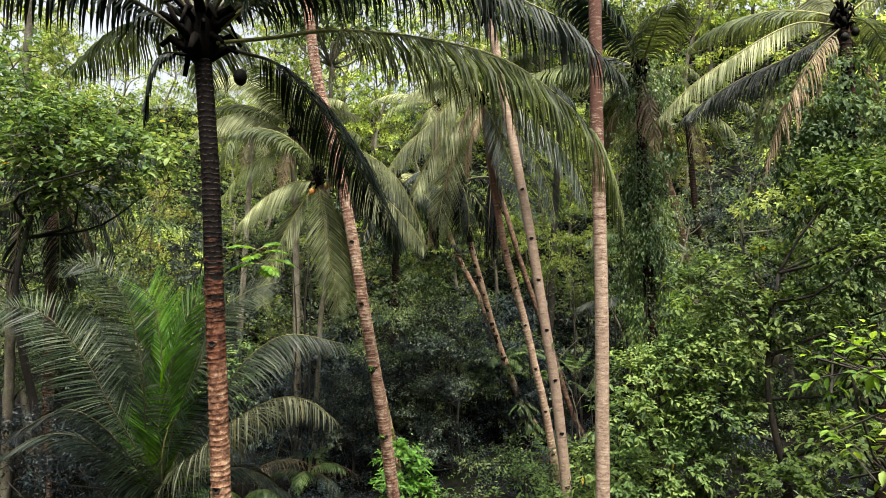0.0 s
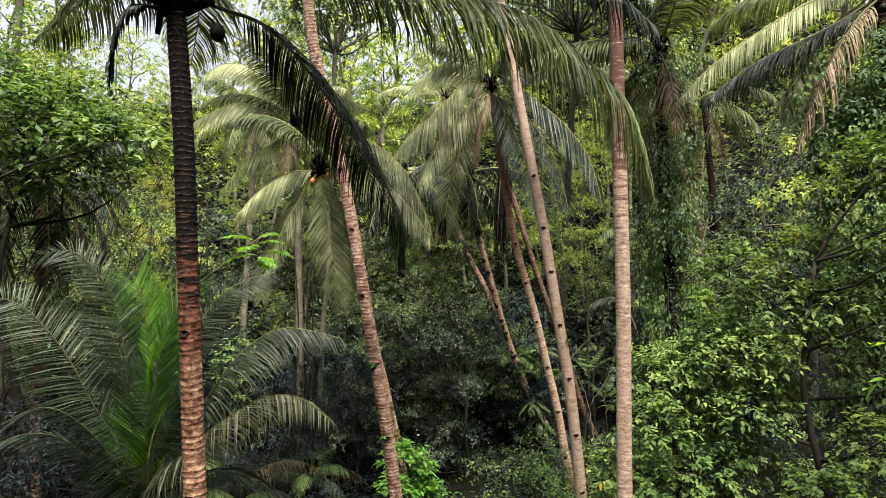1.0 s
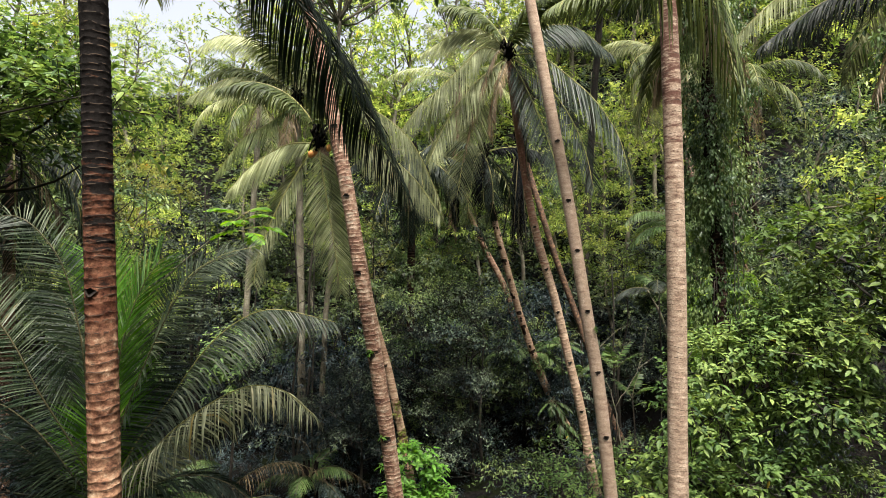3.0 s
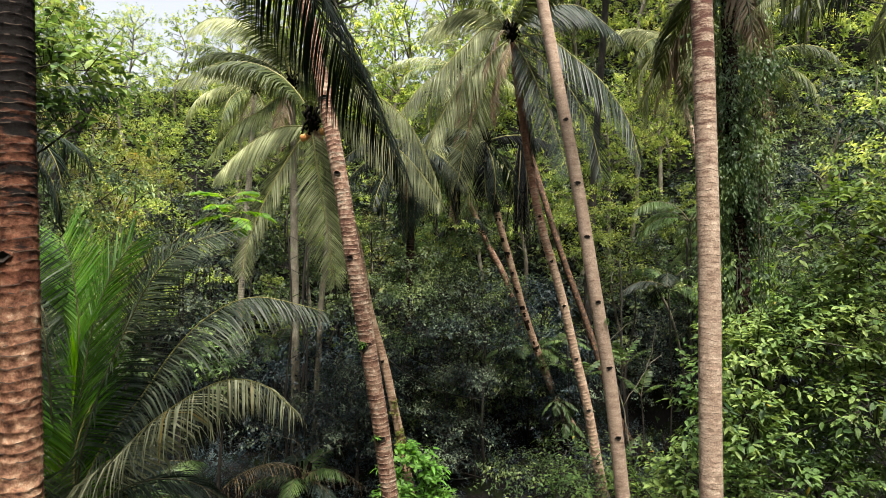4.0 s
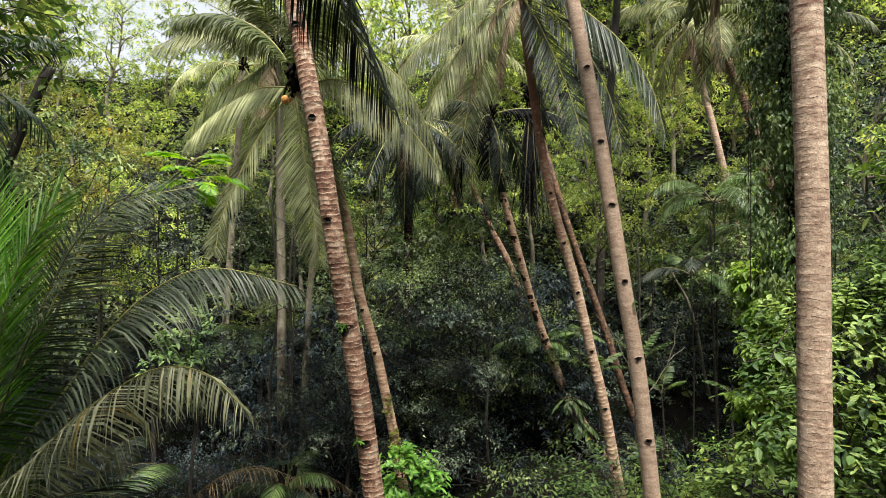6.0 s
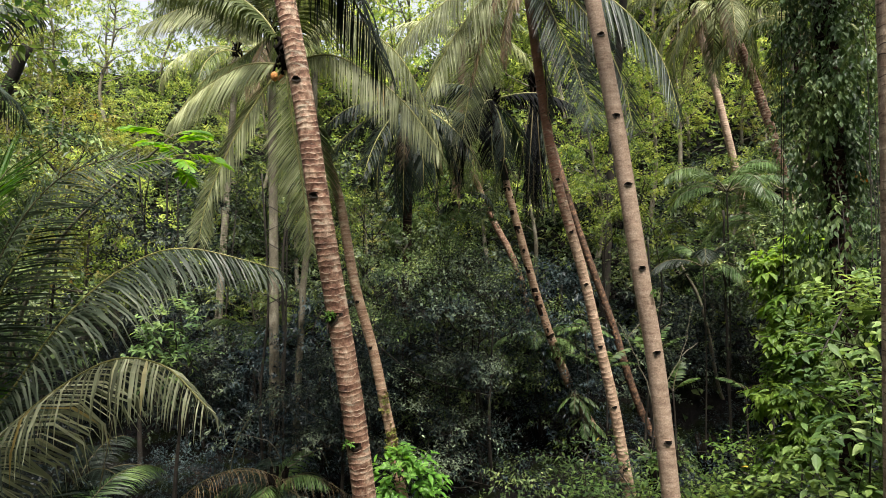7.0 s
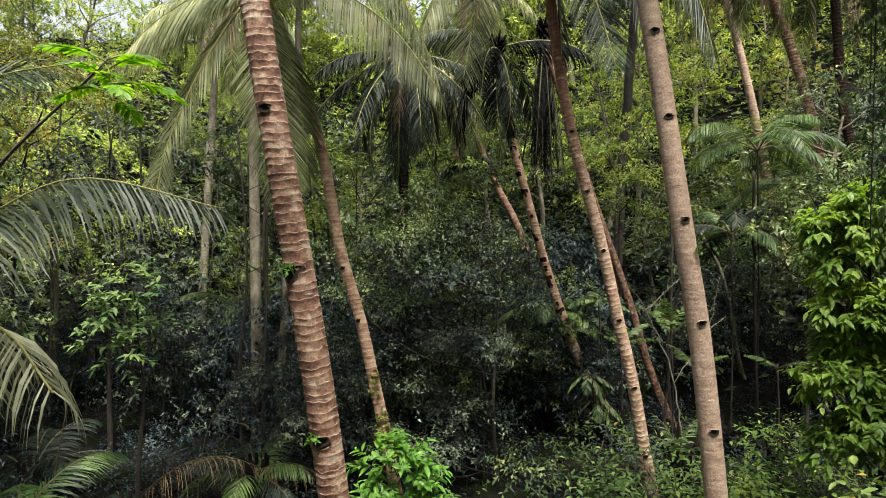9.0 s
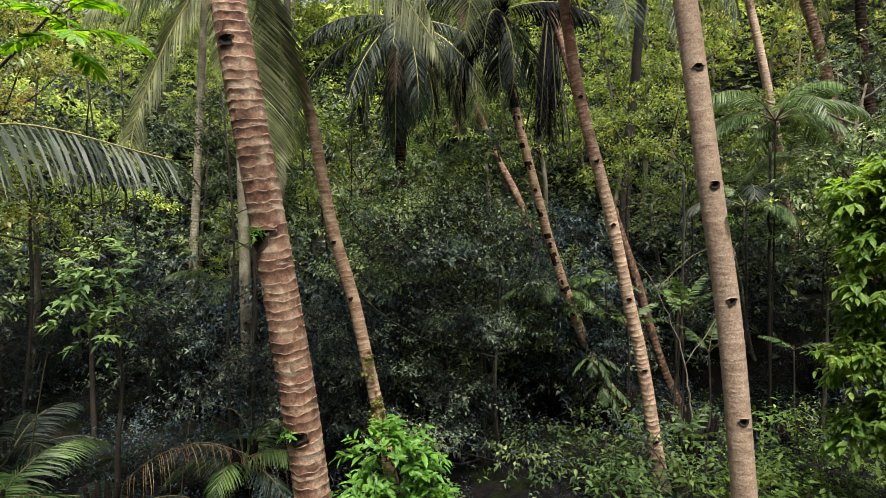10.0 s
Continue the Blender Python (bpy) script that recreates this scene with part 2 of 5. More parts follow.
BARK_PALE = rough_stuff("palm_bark_pale", [(0.28, (0.11, 0.07, 0.05)), (0.42, (0.205, 0.143, 0.104)), (0.58, (0.262, 0.195, 0.146)), (0.76, (0.33, 0.26, 0.2))], (6, 6, 18), 55, 0.9, 0.5, (0.2, 0.165, 0.12), 3.0, 0.66)
BARK_PALE_TOP = rough_stuff("palm_bark_pale_red_above", [(0.3, (0.085, 0.052, 0.036)), (0.42, (0.185, 0.128, 0.092)), (0.56, (0.26, 0.195, 0.145)), (0.72, (0.35, 0.285, 0.22))], (7, 7, 22), 55, 0.9, 0.7, (0.07, 0.03, 0.02), 4.0, 0.5, climb=(5.6, 9.6))
SCAR_LINE = rough_stuff("leaf_scar_line", [(0.36, (0.03, 0.018, 0.013)), (0.48, (0.09, 0.058, 0.04)), (0.6, (0.19, 0.13, 0.095))], (9, 9, 9), 70, 0.9, 0.4)
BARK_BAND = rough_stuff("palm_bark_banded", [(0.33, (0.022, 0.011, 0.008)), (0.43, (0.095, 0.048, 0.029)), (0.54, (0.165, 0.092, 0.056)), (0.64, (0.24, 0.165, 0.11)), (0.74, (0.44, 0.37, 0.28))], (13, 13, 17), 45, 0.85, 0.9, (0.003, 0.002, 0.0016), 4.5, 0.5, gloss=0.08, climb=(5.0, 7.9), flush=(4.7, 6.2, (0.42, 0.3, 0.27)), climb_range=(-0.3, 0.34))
BARK_BLACK = rough_stuff("palm_bark_dark", [(0.34, (0.003, 0.0022, 0.0018)), (0.5, (0.01, 0.0065, 0.005)), (0.64, (0.03, 0.016, 0.01)), (0.8, (0.075, 0.04, 0.025))], (4, 4, 22), 55, 0.9, 0.6, gloss=0.06)
BARK_FLUSH = rough_stuff("palm_bark_tan_flushed_red", [(0.28, (0.1, 0.06, 0.04)), (0.42, (0.19, 0.125, 0.085)), (0.56, (0.25, 0.178, 0.125)), (0.72, (0.3, 0.232, 0.17))], (4, 4, 9), 50, 0.85, 0.5, (0.15, 0.07, 0.045), 4.0, 0.5, climb=(3.5, 9.5))
BARK_SPECK = rough_stuff("palm_bark_dark_speckled", [(0.34, (0.018, 0.011, 0.008)), (0.48, (0.045, 0.026, 0.017)), (0.58, (0.1, 0.055, 0.032)), (0.7, (0.2, 0.12, 0.07))], (9, 9, 9), 45, 0.9, 0.6)
SCAR_PALE = rough_stuff("leaf_scar_pale", [(0.3, (0.12, 0.07, 0.045)), (0.5, (0.25, 0.18, 0.135)), (0.75, (0.36, 0.29, 0.22))], (9, 9, 9), 70, 0.9, 0.4)
SCAR_DARK = rough_stuff("leaf_scar_dark", [(0.3, (0.013, 0.009, 0.007)), (0.6, (0.046, 0.030, 0.020))], (9, 9, 9), 70, 0.9, 0.4)
# near black in place of the shade inside a cut notch
NOTCH_DARK = rough_stuff("notch_shade", [(0.3, (0.006, 0.005, 0.004)), (0.7, (0.02, 0.014, 0.01))], (9, 9, 9), 60, 0.95, 0.4)
BARK_GREY = rough_stuff("grey_bark", [(0.3, (0.045, 0.038, 0.027)), (0.5, (0.1, 0.088, 0.064)), (0.72, (0.19, 0.175, 0.135))], (4, 4, 2), 35, 0.9, 0.5, (0.106, 0.132, 0.053), 3.5, 0.57)
BARK_BROWN = rough_stuff("brown_bark", [(0.3, (0.008, 0.007, 0.006)), (0.55, (0.022, 0.018, 0.014)), (0.8, (0.055, 0.045, 0.035))], (4, 4, 1.5), 30, 0.9, 0.5, (0.033, 0.050, 0.017), 2.5, 0.58)
FIBRE = rough_stuff("palm_fibre", [(0.3, (0.0015, 0.0013, 0.001)), (0.6, (0.005, 0.004, 0.003)), (0.8, (0.018, 0.012, 0.008))], (12, 12, 3), 70, 0.95, 0.6, gloss=0.05)
NUT_GREEN = rough_stuff("coconut_green", [(0.3, (0.05, 0.07, 0.015)), (0.7, (0.13, 0.14, 0.03))], (4, 4, 4), 30, 0.5, 0.15)
NUT_ORANGE = rough_stuff("coconut_orange", [(0.3, (0.32, 0.12, 0.03)), (0.7, (0.5, 0.24, 0.07))], (4, 4, 4), 30, 0.5, 0.15)
NUT_DARK = rough_stuff("coconut_dark", [(0.3, (0.003, 0.003, 0.002)), (0.7, (0.008, 0.007, 0.005))], (4, 4, 4), 30, 0.7, 0.15, gloss=0.1)
# near-black bluish soil: the forest's deep shade is put into the colour
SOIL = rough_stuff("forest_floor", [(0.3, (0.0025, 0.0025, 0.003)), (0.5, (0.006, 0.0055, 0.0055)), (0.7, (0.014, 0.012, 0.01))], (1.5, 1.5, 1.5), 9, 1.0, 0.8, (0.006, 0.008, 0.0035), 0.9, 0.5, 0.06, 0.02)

# ---- geometry helpers ----


class Geo:
    """Triangles gathered for one mesh, with a material number each."""

    def __init__(self):
        self.v, self.t, self.m, self.n = [], [], [], 0

    def add(self, v, t, m=0):
        v, t = np.asarray(v, float).reshape(-1, 3), np.asarray(t, int).reshape(-1, 3)
        self.v.append(v)
        self.t.append(t + self.n)
        self.m.append(np.broadcast_to(np.asarray(m, int), (len(t),)))
        self.n += len(v)
        return self

    def mesh(self, name, mats, origin=(0, 0, 0), smooth=True):
        v, t, m = np.concatenate(self.v) - np.asarray(origin, float), np.concatenate(self.t), np.concatenate(self.m)
        me = bpy.data.meshes.new(name)
        me.vertices.add(len(v))
        me.vertices.foreach_set("co", v.ravel())
        me.loops.add(3 * len(t))
        me.loops.foreach_set("vertex_index", t.ravel())
        me.polygons.add(len(t))
        me.polygons.foreach_set("loop_start", np.arange(0, 3 * len(t), 3))
        for mat in mats:
            me.materials.append(mat)
        me.polygons.foreach_set("material_index", m)
        me.polygons.foreach_set("use_smooth", np.full(len(t), smooth))
        me.update(calc_edges=True)
        return me


def thing(name, base, label, category, group="", kind=""):
    ob = new(name)
    ob.location = base
    ob.empty_display_size = 0.2
    return tagged(ob, label, category, group, kind)


def part(name, geo, mats, parent, label="", origin=(0, 0, 0), smooth=True, kind=""):
    """Links a Geo as one mesh under a thing or a part; origin: the thing's base, where its numbers are the world's."""
    mats = mats if isinstance(mats, (list, tuple)) else [mats]
    ob = new(name, geo.mesh(name, mats, origin, smooth))
    ob.parent = parent
    return tagged(ob, label, kind=kind)


def unit(a):
    a = np.asarray(a, float)
    return a / np.maximum(np.linalg.norm(a, axis=-1, keepdims=True), 1e-9)


def smooth_line(pts, step):
    """A curve through the points, in even steps of about step metres; and the length run at each."""
    p = np.asarray(pts, float)
    p = np.vstack([2 * p[0] - p[1], p, 2 * p[-1] - p[-2]])
    out = []
    for i in range(1, len(p) - 2):
        u = np.linspace(0, 1, 24, endpoint=False)[:, None]
        a, b, c, d = p[i - 1], p[i], p[i + 1], p[i + 2]
        out.append(0.5 * (2 * b + (c - a) * u + (2 * a - 5 * b + 4 * c - d) * u ** 2 + (3 * b - a - 3 * c + d) * u ** 3))
    out = np.vstack(out + [p[-2:-1]])
    s = np.concatenate([[0], np.cumsum(np.linalg.norm(np.diff(out, axis=0), axis=1))])
    want = np.linspace(0, s[-1], max(2, int(round(s[-1] / step)) + 1))
    return np.stack([np.interp(want, s, out[:, k]) for k in range(3)], 1), want


def tube(pts, radii, seg=8, cap=True):
    pts = np.asarray(pts, float)
    n = len(pts)
    radii = np.broadcast_to(np.asarray(radii, float), (n,))
    tan = unit(np.gradient(pts, axis=0))
    ref = np.array([1.0, 0, 0]) if abs(tan[:, 0]).mean() < 0.8 else np.array([0, 1.0, 0])
    a = unit(np.cross(tan, ref))
    b = np.cross(tan, a)
    th = np.linspace(0, 2 * np.pi, seg, endpoint=False)
    v = pts[:, None] + radii[:, None, None] * (np.cos(th)[None, :, None] * a[:, None] + np.sin(th)[None, :, None] * b[:, None])
    v = v.reshape(-1, 3)
    i, j = np.meshgrid(np.arange(n - 1), np.arange(seg), indexing="ij")
    q0, q1 = i * seg + j, i * seg + (j + 1) % seg
    t = np.concatenate([np.stack([q0, q1, q1 + seg], -1).reshape(-1, 3), np.stack([q0, q1 + seg, q0 + seg], -1).reshape(-1, 3)])
    if cap:
        v = np.vstack([v, pts[:1], pts[-1:]])
        k = np.arange(seg)
        t = np.vstack([t, np.stack([(k + 1) % seg, k, np.full(seg, n * seg)], 1),
                       np.stack([(n - 1) * seg + k, (n - 1) * seg + (k + 1) % seg, np.full(seg, n * seg + 1)], 1)])
    return v, t


def ball(c, r, seg=12, rings=8, squash=(1, 1, 1), lump=0.0, rng=None):
    th, ph = np.meshgrid(np.linspace(0, np.pi, rings + 1), np.linspace(0, 2 * np.pi, seg, endpoint=False), indexing="ij")
    d = np.stack([np.sin(th) * np.cos(ph), np.sin(th) * np.sin(ph), np.cos(th)], -1).reshape(-1, 3)
    rr = r * (1 + (lump * rng.standard_normal(len(d))[:, None] if lump else 0))
    v = np.asarray(c) + d * rr * np.asarray(squash)
    i, j = np.meshgrid(np.arange(rings), np.arange(seg), indexing="ij")
    q0, q1 = i * seg + j, i * seg + (j + 1) % seg
    return v, np.concatenate([np.stack([q0, q0 + seg, q1 + seg], -1).reshape(-1, 3), np.stack([q0, q1 + seg, q1], -1).reshape(-1, 3)])


def leaf_set(p, d, up, length, width, droop=0.25, full=False):
    """Leaves at p that point along d, their faces towards up; folded along the midrib and bent down towards the tip."""
    d = unit(d)
    side = unit(np.cross(d, up) + 1e-6)
    nrm = np.cross(side, d)
    L, W = np.asarray(length, float)[:, None], np.asarray(width, float)[:, None]
    down = np.array([0, 0, -1.0])

    def at(s, w, lift):
        return p + d * L * s + side * W * w + nrm * W * lift + down * L * droop * s * s
    if full:
        side_pts = ((0.1, 0.22), (0.36, 0.46), (0.64, 0.38), (0.87, 0.14))
        vs = [at(0, 0, 0)] + [at(s, -w, 0.26 * w) for s, w in side_pts] + [at(1, 0, 0)] + [at(s, w, 0.26 * w) for s, w in side_pts[::-1]] + [at(0.5, 0, -0.04)]
        tr = [(i, (i + 1) % 10, 10) for i in range(10)]
    else:
        vs = [at(0, 0, 0), at(0.45, -0.5, 0.14), at(1, 0, 0), at(0.45, 0.5, 0.14)]
        tr = [(0, 1, 2), (0, 2, 3)]
    k, n = len(vs), len(p)
    return np.stack(vs, 1).reshape(-1, 3), (np.array(tr)[None] + (np.arange(n) * k)[:, None, None]).reshape(-1, 3)


def sprigs(rng, lumps, count, per, length, width, reach, full=False, low=-0.45, droop=0.25, hang=0.0):
    """Leafy twigs on the outside of a heap of rounded lumps (x, y, z, rx, ry, rz)."""
    lumps = np.asarray(lumps, float)
    area = (lumps[:, 3] * lumps[:, 4] + lumps[:, 3] * lumps[:, 5] + lumps[:, 4] * lumps[:, 5])
    pick = rng.choice(len(lumps), count, p=area / area.sum())
    u = unit(rng.standard_normal((count, 3)))
    flip = u[:, 2] < low
    u[flip, 2] *= -1
    c, r = lumps[pick, :3], lumps[pick, 3:]
    org = c + u * r * rng.uniform(0.62, 1.06, (count, 1))
    dr = unit(u + np.array([0, 0, 0.25 - hang]) + 0.55 * rng.standard_normal((count, 3)))
    reach = reach * rng.uniform(0.6, 1.3, (count, 1))
    a = unit(np.cross(dr, unit(rng.standard_normal((count, 3)))))
    b = np.cross(dr, a)
    k = np.arange(per)
    s = (k + 0.6) / per
    ang = k * 2.4 + rng.uniform(0, 6.28, (count, 1))
    p = org[:, None] + dr[:, None] * (reach * s)[:, :, None] + np.array([0, 0, -1.0]) * (0.25 * reach * s ** 2)[:, :, None]
    out = np.cos(ang)[:, :, None] * a[:, None] + np.sin(ang)[:, :, None] * b[:, None]
    d = 0.55 * dr[:, None] + out * (1, 1, 0.45 if full else 1) + np.array([0, 0, -0.12 - hang]) + 0.2 * rng.standard_normal(out.shape)
    up = np.array([0, 0, 1.0]) + (0.3 if full else 0.5) * u[:, None] + (0.22 if full else 0.35) * rng.standard_normal(out.shape)
    size = rng.uniform(0.6, 1.25, (count, per)) * (1.05 - 0.35 * s)
    n = count * per
    return leaf_set(p.reshape(n, 3), d.reshape(n, 3), up.reshape(n, 3), (length * size).ravel(), (width * size).ravel(), droop, full), org, dr, reach


def frond_path(base, az, elev, length, bend, steps=7, twist=0.0):
    p, out = np.asarray(base, float), []
    for k in range(steps + 1):
        out.append(p.copy())
        e = elev - bend * ((k + 0.5) / steps) ** 1.25
        a = az + twist * k / steps
        p = p + length / steps * np.array([math.cos(e) * math.sin(a), math.cos(e) * math.cos(a), math.sin(e)])
    return out


def frond_geo(rng, pts, leaf_len=0.85, pairs=105, hang=0.55, width=0.045, start=0.12, ragged=0.06, lift=0.0, thick=0.018, tip=0.3, fold=0.3, sweep=0.0, roll=0.0):
    """A feather leaf on a path: the midrib, and its leaflets, which leave it sideways and hang."""
    line, s = smooth_line(pts, 0.12)
    u = s / s[-1]
    rib = Geo().add(*tube(line, thick * (1.25 - 1.05 * u) + 0.003, 6))
    tan = unit(np.gradient(line, axis=0))
    lf = Geo()
    for sgn in (-1, 1):
        uu = np.clip(np.linspace(start, 0.995, pairs) + rng.normal(0, 0.2 / pairs, pairs), 0, 1)
        keep = rng.random(pairs) > ragged * 0.5
        uu = uu[keep]
        n = len(uu)
        p0 = np.stack([np.interp(uu, u, line[:, k]) for k in range(3)], 1)
        T = unit(np.stack([np.interp(uu, u, tan[:, k]) for k in range(3)], 1))
        S = unit(np.cross(T, np.array([0, 0, 1.0])) + 1e-6) * sgn
        N = np.cross(S, T) * sgn
        turn = math.copysign(roll, (S * sgn)[:, 1].mean())
        S, N = S * math.cos(turn) + sgn * N * math.sin(turn), N * math.cos(turn) - sgn * S * math.sin(turn)
        f = (uu - start) / (1 - start)
        prof = np.minimum(1, 0.45 + 2.2 * f) * (1 - (1 - tip) * np.clip((f - 0.45) / 0.55, 0, 1) ** 1.6)
        L = leaf_len * prof * rng.uniform(1 - ragged, 1 + ragged, n)
        fwd = 0.6 + sweep + 0.6 * f + rng.normal(0, 0.05, n)
        d0 = unit(S + T * fwd[:, None] + N * (lift + rng.normal(0, 0.03 + 0.2 * ragged, n))[:, None] + np.array([0, 0, -fold]))
        h = hang * rng.uniform(0.75, 1.25, n)
        w = width * rng.uniform(0.8, 1.15, n) * (0.55 + 0.45 * prof)
        p, rows = p0, []
        wd = unit(T + 0.3 * rng.standard_normal((n, 3)))
        for k, wk in enumerate((0.55, 1.0, 0.75, 0.0)):
            if wk:
                rows += [p - wd * (w * wk / 2)[:, None], p + wd * (w * wk / 2)[:, None]]
            else:
                rows += [p]
            g = np.clip(h * (k + 0.35) / 2.1, 0, 0.97)[:, None]
            d = unit(d0 * (1 - g) + np.array([0, 0, -1.0]) * g)
            p = p + d * (L / 3)[:, None]
        tr = np.array([(0, 1, 3), (0, 3, 2), (2, 3, 5), (2, 5, 4), (4, 5, 6)])
        lf.add(np.stack(rows, 1).reshape(-1, 3), (tr[None] + (np.arange(n) * 7)[:, None, None]).reshape(-1, 3))
    return rib, lf


def put_frond(rng, palm, base, pts, mat, rib_mat=None, label="", one_by_one=False, **kw):
    rib, lf = frond_geo(rng, pts, **kw)
    f = part("frond", rib, rib_mat or RACHIS, palm, label, base)
    if one_by_one:
        for v, t in zip(lf.v, lf.t):
            for k in range(0, len(v), 7):
                part("leaflet", Geo().add(v[k:k + 7], t[:5] - t[:5].min()), mat, f, "", base, smooth=False)
        return f
    part("blade", lf, mat, f, "", base, smooth=False, kind="stuff")
    return f


def palm_trunk_geo(rng, pts, r0, r1, ring=0.1, seg=18, flare=0.5, wave=0.11, lip=0.018, broken=0.12, blackened=None):
    """A ringed palm stem: for each leaf scar a sunken band and a raised, wavy lip."""
    line, s = smooth_line(pts, 0.05)
    total, q, cuts = s[-1], 0.0, []
    while q < total:
        step = ring * rng.uniform(0.7, 1.3)
        cuts += [(q, 1 - min(0.015, 0.6 * lip), 0), (q + 0.7 * step, 1.0, 0), (q + 0.85 * step, 1.0 + lip, 1), (q + 0.95 * step, 1.0 + lip * 0.8, 0)]
        q += step
    cuts = [c for c in cuts if c[0] <= total]
    z, k = np.array([c[0] for c in cuts]), np.array([c[1] for c in cuts])
    c = np.stack([np.interp(z, s, line[:, i]) for i in range(3)], 1)
    tan = unit(np.gradient(line, axis=0))
    tn = unit(np.stack([np.interp(z, s, tan[:, i]) for i in range(3)], 1))
    a = unit(np.cross(tn, [0, 1.0, 0]))
    b = np.cross(tn, a)
    th = np.linspace(0, 2 * np.pi, seg, endpoint=False)
    rad = (r0 + (r1 - r0) * z / total) * (1 + flare * np.exp(-z / 0.45)) * k
    own = (np.arange(len(z)) + 3) // 4
    ph = rng.uniform(0, 6.28, 2) + np.cumsum(rng.normal(0, 0.35, (own[-1] + 1, 2)), axis=0)
    rag = rng.standard_normal((own[-1] + 1, seg))
    off = ring * wave * (np.sin(th[None] + ph[:, :1]) + 0.6 * np.sin(3 * th[None] + ph[:, 1:])) + ring * 0.05 * (rag + np.roll(rag, 1, axis=1))
    off = off[own]
    rr = rad[:, None] * (1 + min(0.012, 0.5 * lip) * rng.standard_normal((len(z), seg)))
    v = c[:, None] + rr[:, :, None] * (np.cos(th)[None, :, None] * a[:, None] + np.sin(th)[None, :, None] * b[:, None]) + off[:, :, None] * tn[:, None]
    n = len(z)
    i, j = np.meshgrid(np.arange(n - 1), np.arange(seg), indexing="ij")
    q0, q1 = i * seg + j, i * seg + (j + 1) % seg
    t = np.concatenate([np.stack([q0, q1, q1 + seg], -1).reshape(-1, 3), np.stack([q0, q1 + seg, q0 + seg], -1).reshape(-1, 3)])
    row = np.array([c_[2] for c_ in cuts])[:-1]
    pale = ((row[:, None] == 1) & (np.maximum(rng.random((n - 1, seg)), np.roll(rng.random((n - 1, seg)), 1, axis=1)) > broken)).astype(int)
    if blackened:
        # black on the rings near the crown, patchy lower down
        share = np.clip((c[:-1, 2] - blackened[0]) / (blackened[1] - blackened[0]), 0, 1)
        turn = np.cumsum(rng.normal(0, 0.5, ((n - 1) // 4 + 1, 2)), axis=0)
        run = 0.5 + 0.2 * np.sin(th[None] + turn[:, :1]) + 0.14 * np.sin(2 * th[None] + turn[:, 1:]) + 0.34 * rng.standard_normal((len(turn), 1)) + 0.12 * rng.standard_normal((len(turn), seg))
        pale = np.where(np.repeat(run, 4, axis=0)[:n - 1] < 1.15 * share[:, None], 2, pale)
    g = Geo().add(v.reshape(-1, 3), t, np.concatenate([pale.ravel(), pale.ravel()]))
    return g, line, s


def notch_geo(rng, line, s, z, r, az=0.0, w=0.06, h=0.045):
    """A foothold cut into the stem: a raised ragged rim round a near-black disc, painted for the hollow's shade. z:
    height; az: turn from the side that faces -y.
    """
    i = int(np.argmin(abs(line[:, 2] - z)))
    c, tn = line[i], unit(line[min(i + 1, len(line) - 1)] - line[max(i - 1, 0)])
    a = unit(np.cross(tn, [0, 1.0, 0]))
    b = -np.cross(a, tn)
    b = b if b[1] < 0 else -b
    seg, v = 14, []
    th = np.linspace(0, 2 * np.pi, seg, endpoint=False)
    jag = 1 + 0.17 * rng.standard_normal(seg)
    for k, out in ((1.15, -0.004), (1.0, 0.007), (0.93, 0.007), (0.84, 0.003), (0.0, 0.003)):
        x, y = w * k * np.cos(th) * jag, h * k * np.sin(th) * jag * np.where(np.sin(th) > 0, 0.75, 1.15)
        f = az + x / r
        rr = r * 1.04 + out
        v.append(c + (np.sin(f) * rr)[:, None] * a + (np.cos(f) * rr)[:, None] * b + y[:, None] * tn)
    v = np.concatenate(v)
    i, j = np.meshgrid(np.arange(4), np.arange(seg), indexing="ij")
    q0, q1 = i * seg + j, i * seg + (j + 1) % seg
    t = np.concatenate([np.stack([q0, q1, q1 + seg], -1).reshape(-1, 3), np.stack([q0, q1 + seg, q0 + seg], -1).reshape(-1, 3)])
    m = (i.ravel() >= 1).astype(int)
    return Geo().add(v, t, np.concatenate([m, m]))


def nut(rng, palm, base, c, r, mat):
    part("coconut", Geo().add(*ball(c, r, 10, 8, (0.9, 0.9, 1.12), 0.02, rng)), mat, palm, "", base)


def crown_heart(rng, palm, base, top, size=0.2):
    """The fibrous heart from which the fronds leave: sheath bases round a tapering head."""
    g = Geo().add(*ball(np.asarray(top) + (0, 0, 0.1), size * 0.62, 12, 8, (1, 1, 1.9), 0.05, rng))
    for k in range(26):
        a = k * 2.4
        d = np.array([math.cos(a), math.sin(a), 0])
        p = np.asarray(top) + d * size * 0.35 + (0, 0, -0.18 + 0.022 * k)
        e, w = rng.uniform(0.5, 1.3), rng.uniform(0.02, 0.05)
        g.add(*tube([p, p + d * size * 0.6 * e + (0, 0, 0.14), p + d * size * (0.7 + 0.3 * e) + (0, 0, rng.uniform(-0.12, 0.3))], [w * 1.3, w, w * 0.6], 6))
    part("crown_shaft", g, FIBRE, palm, "", base)


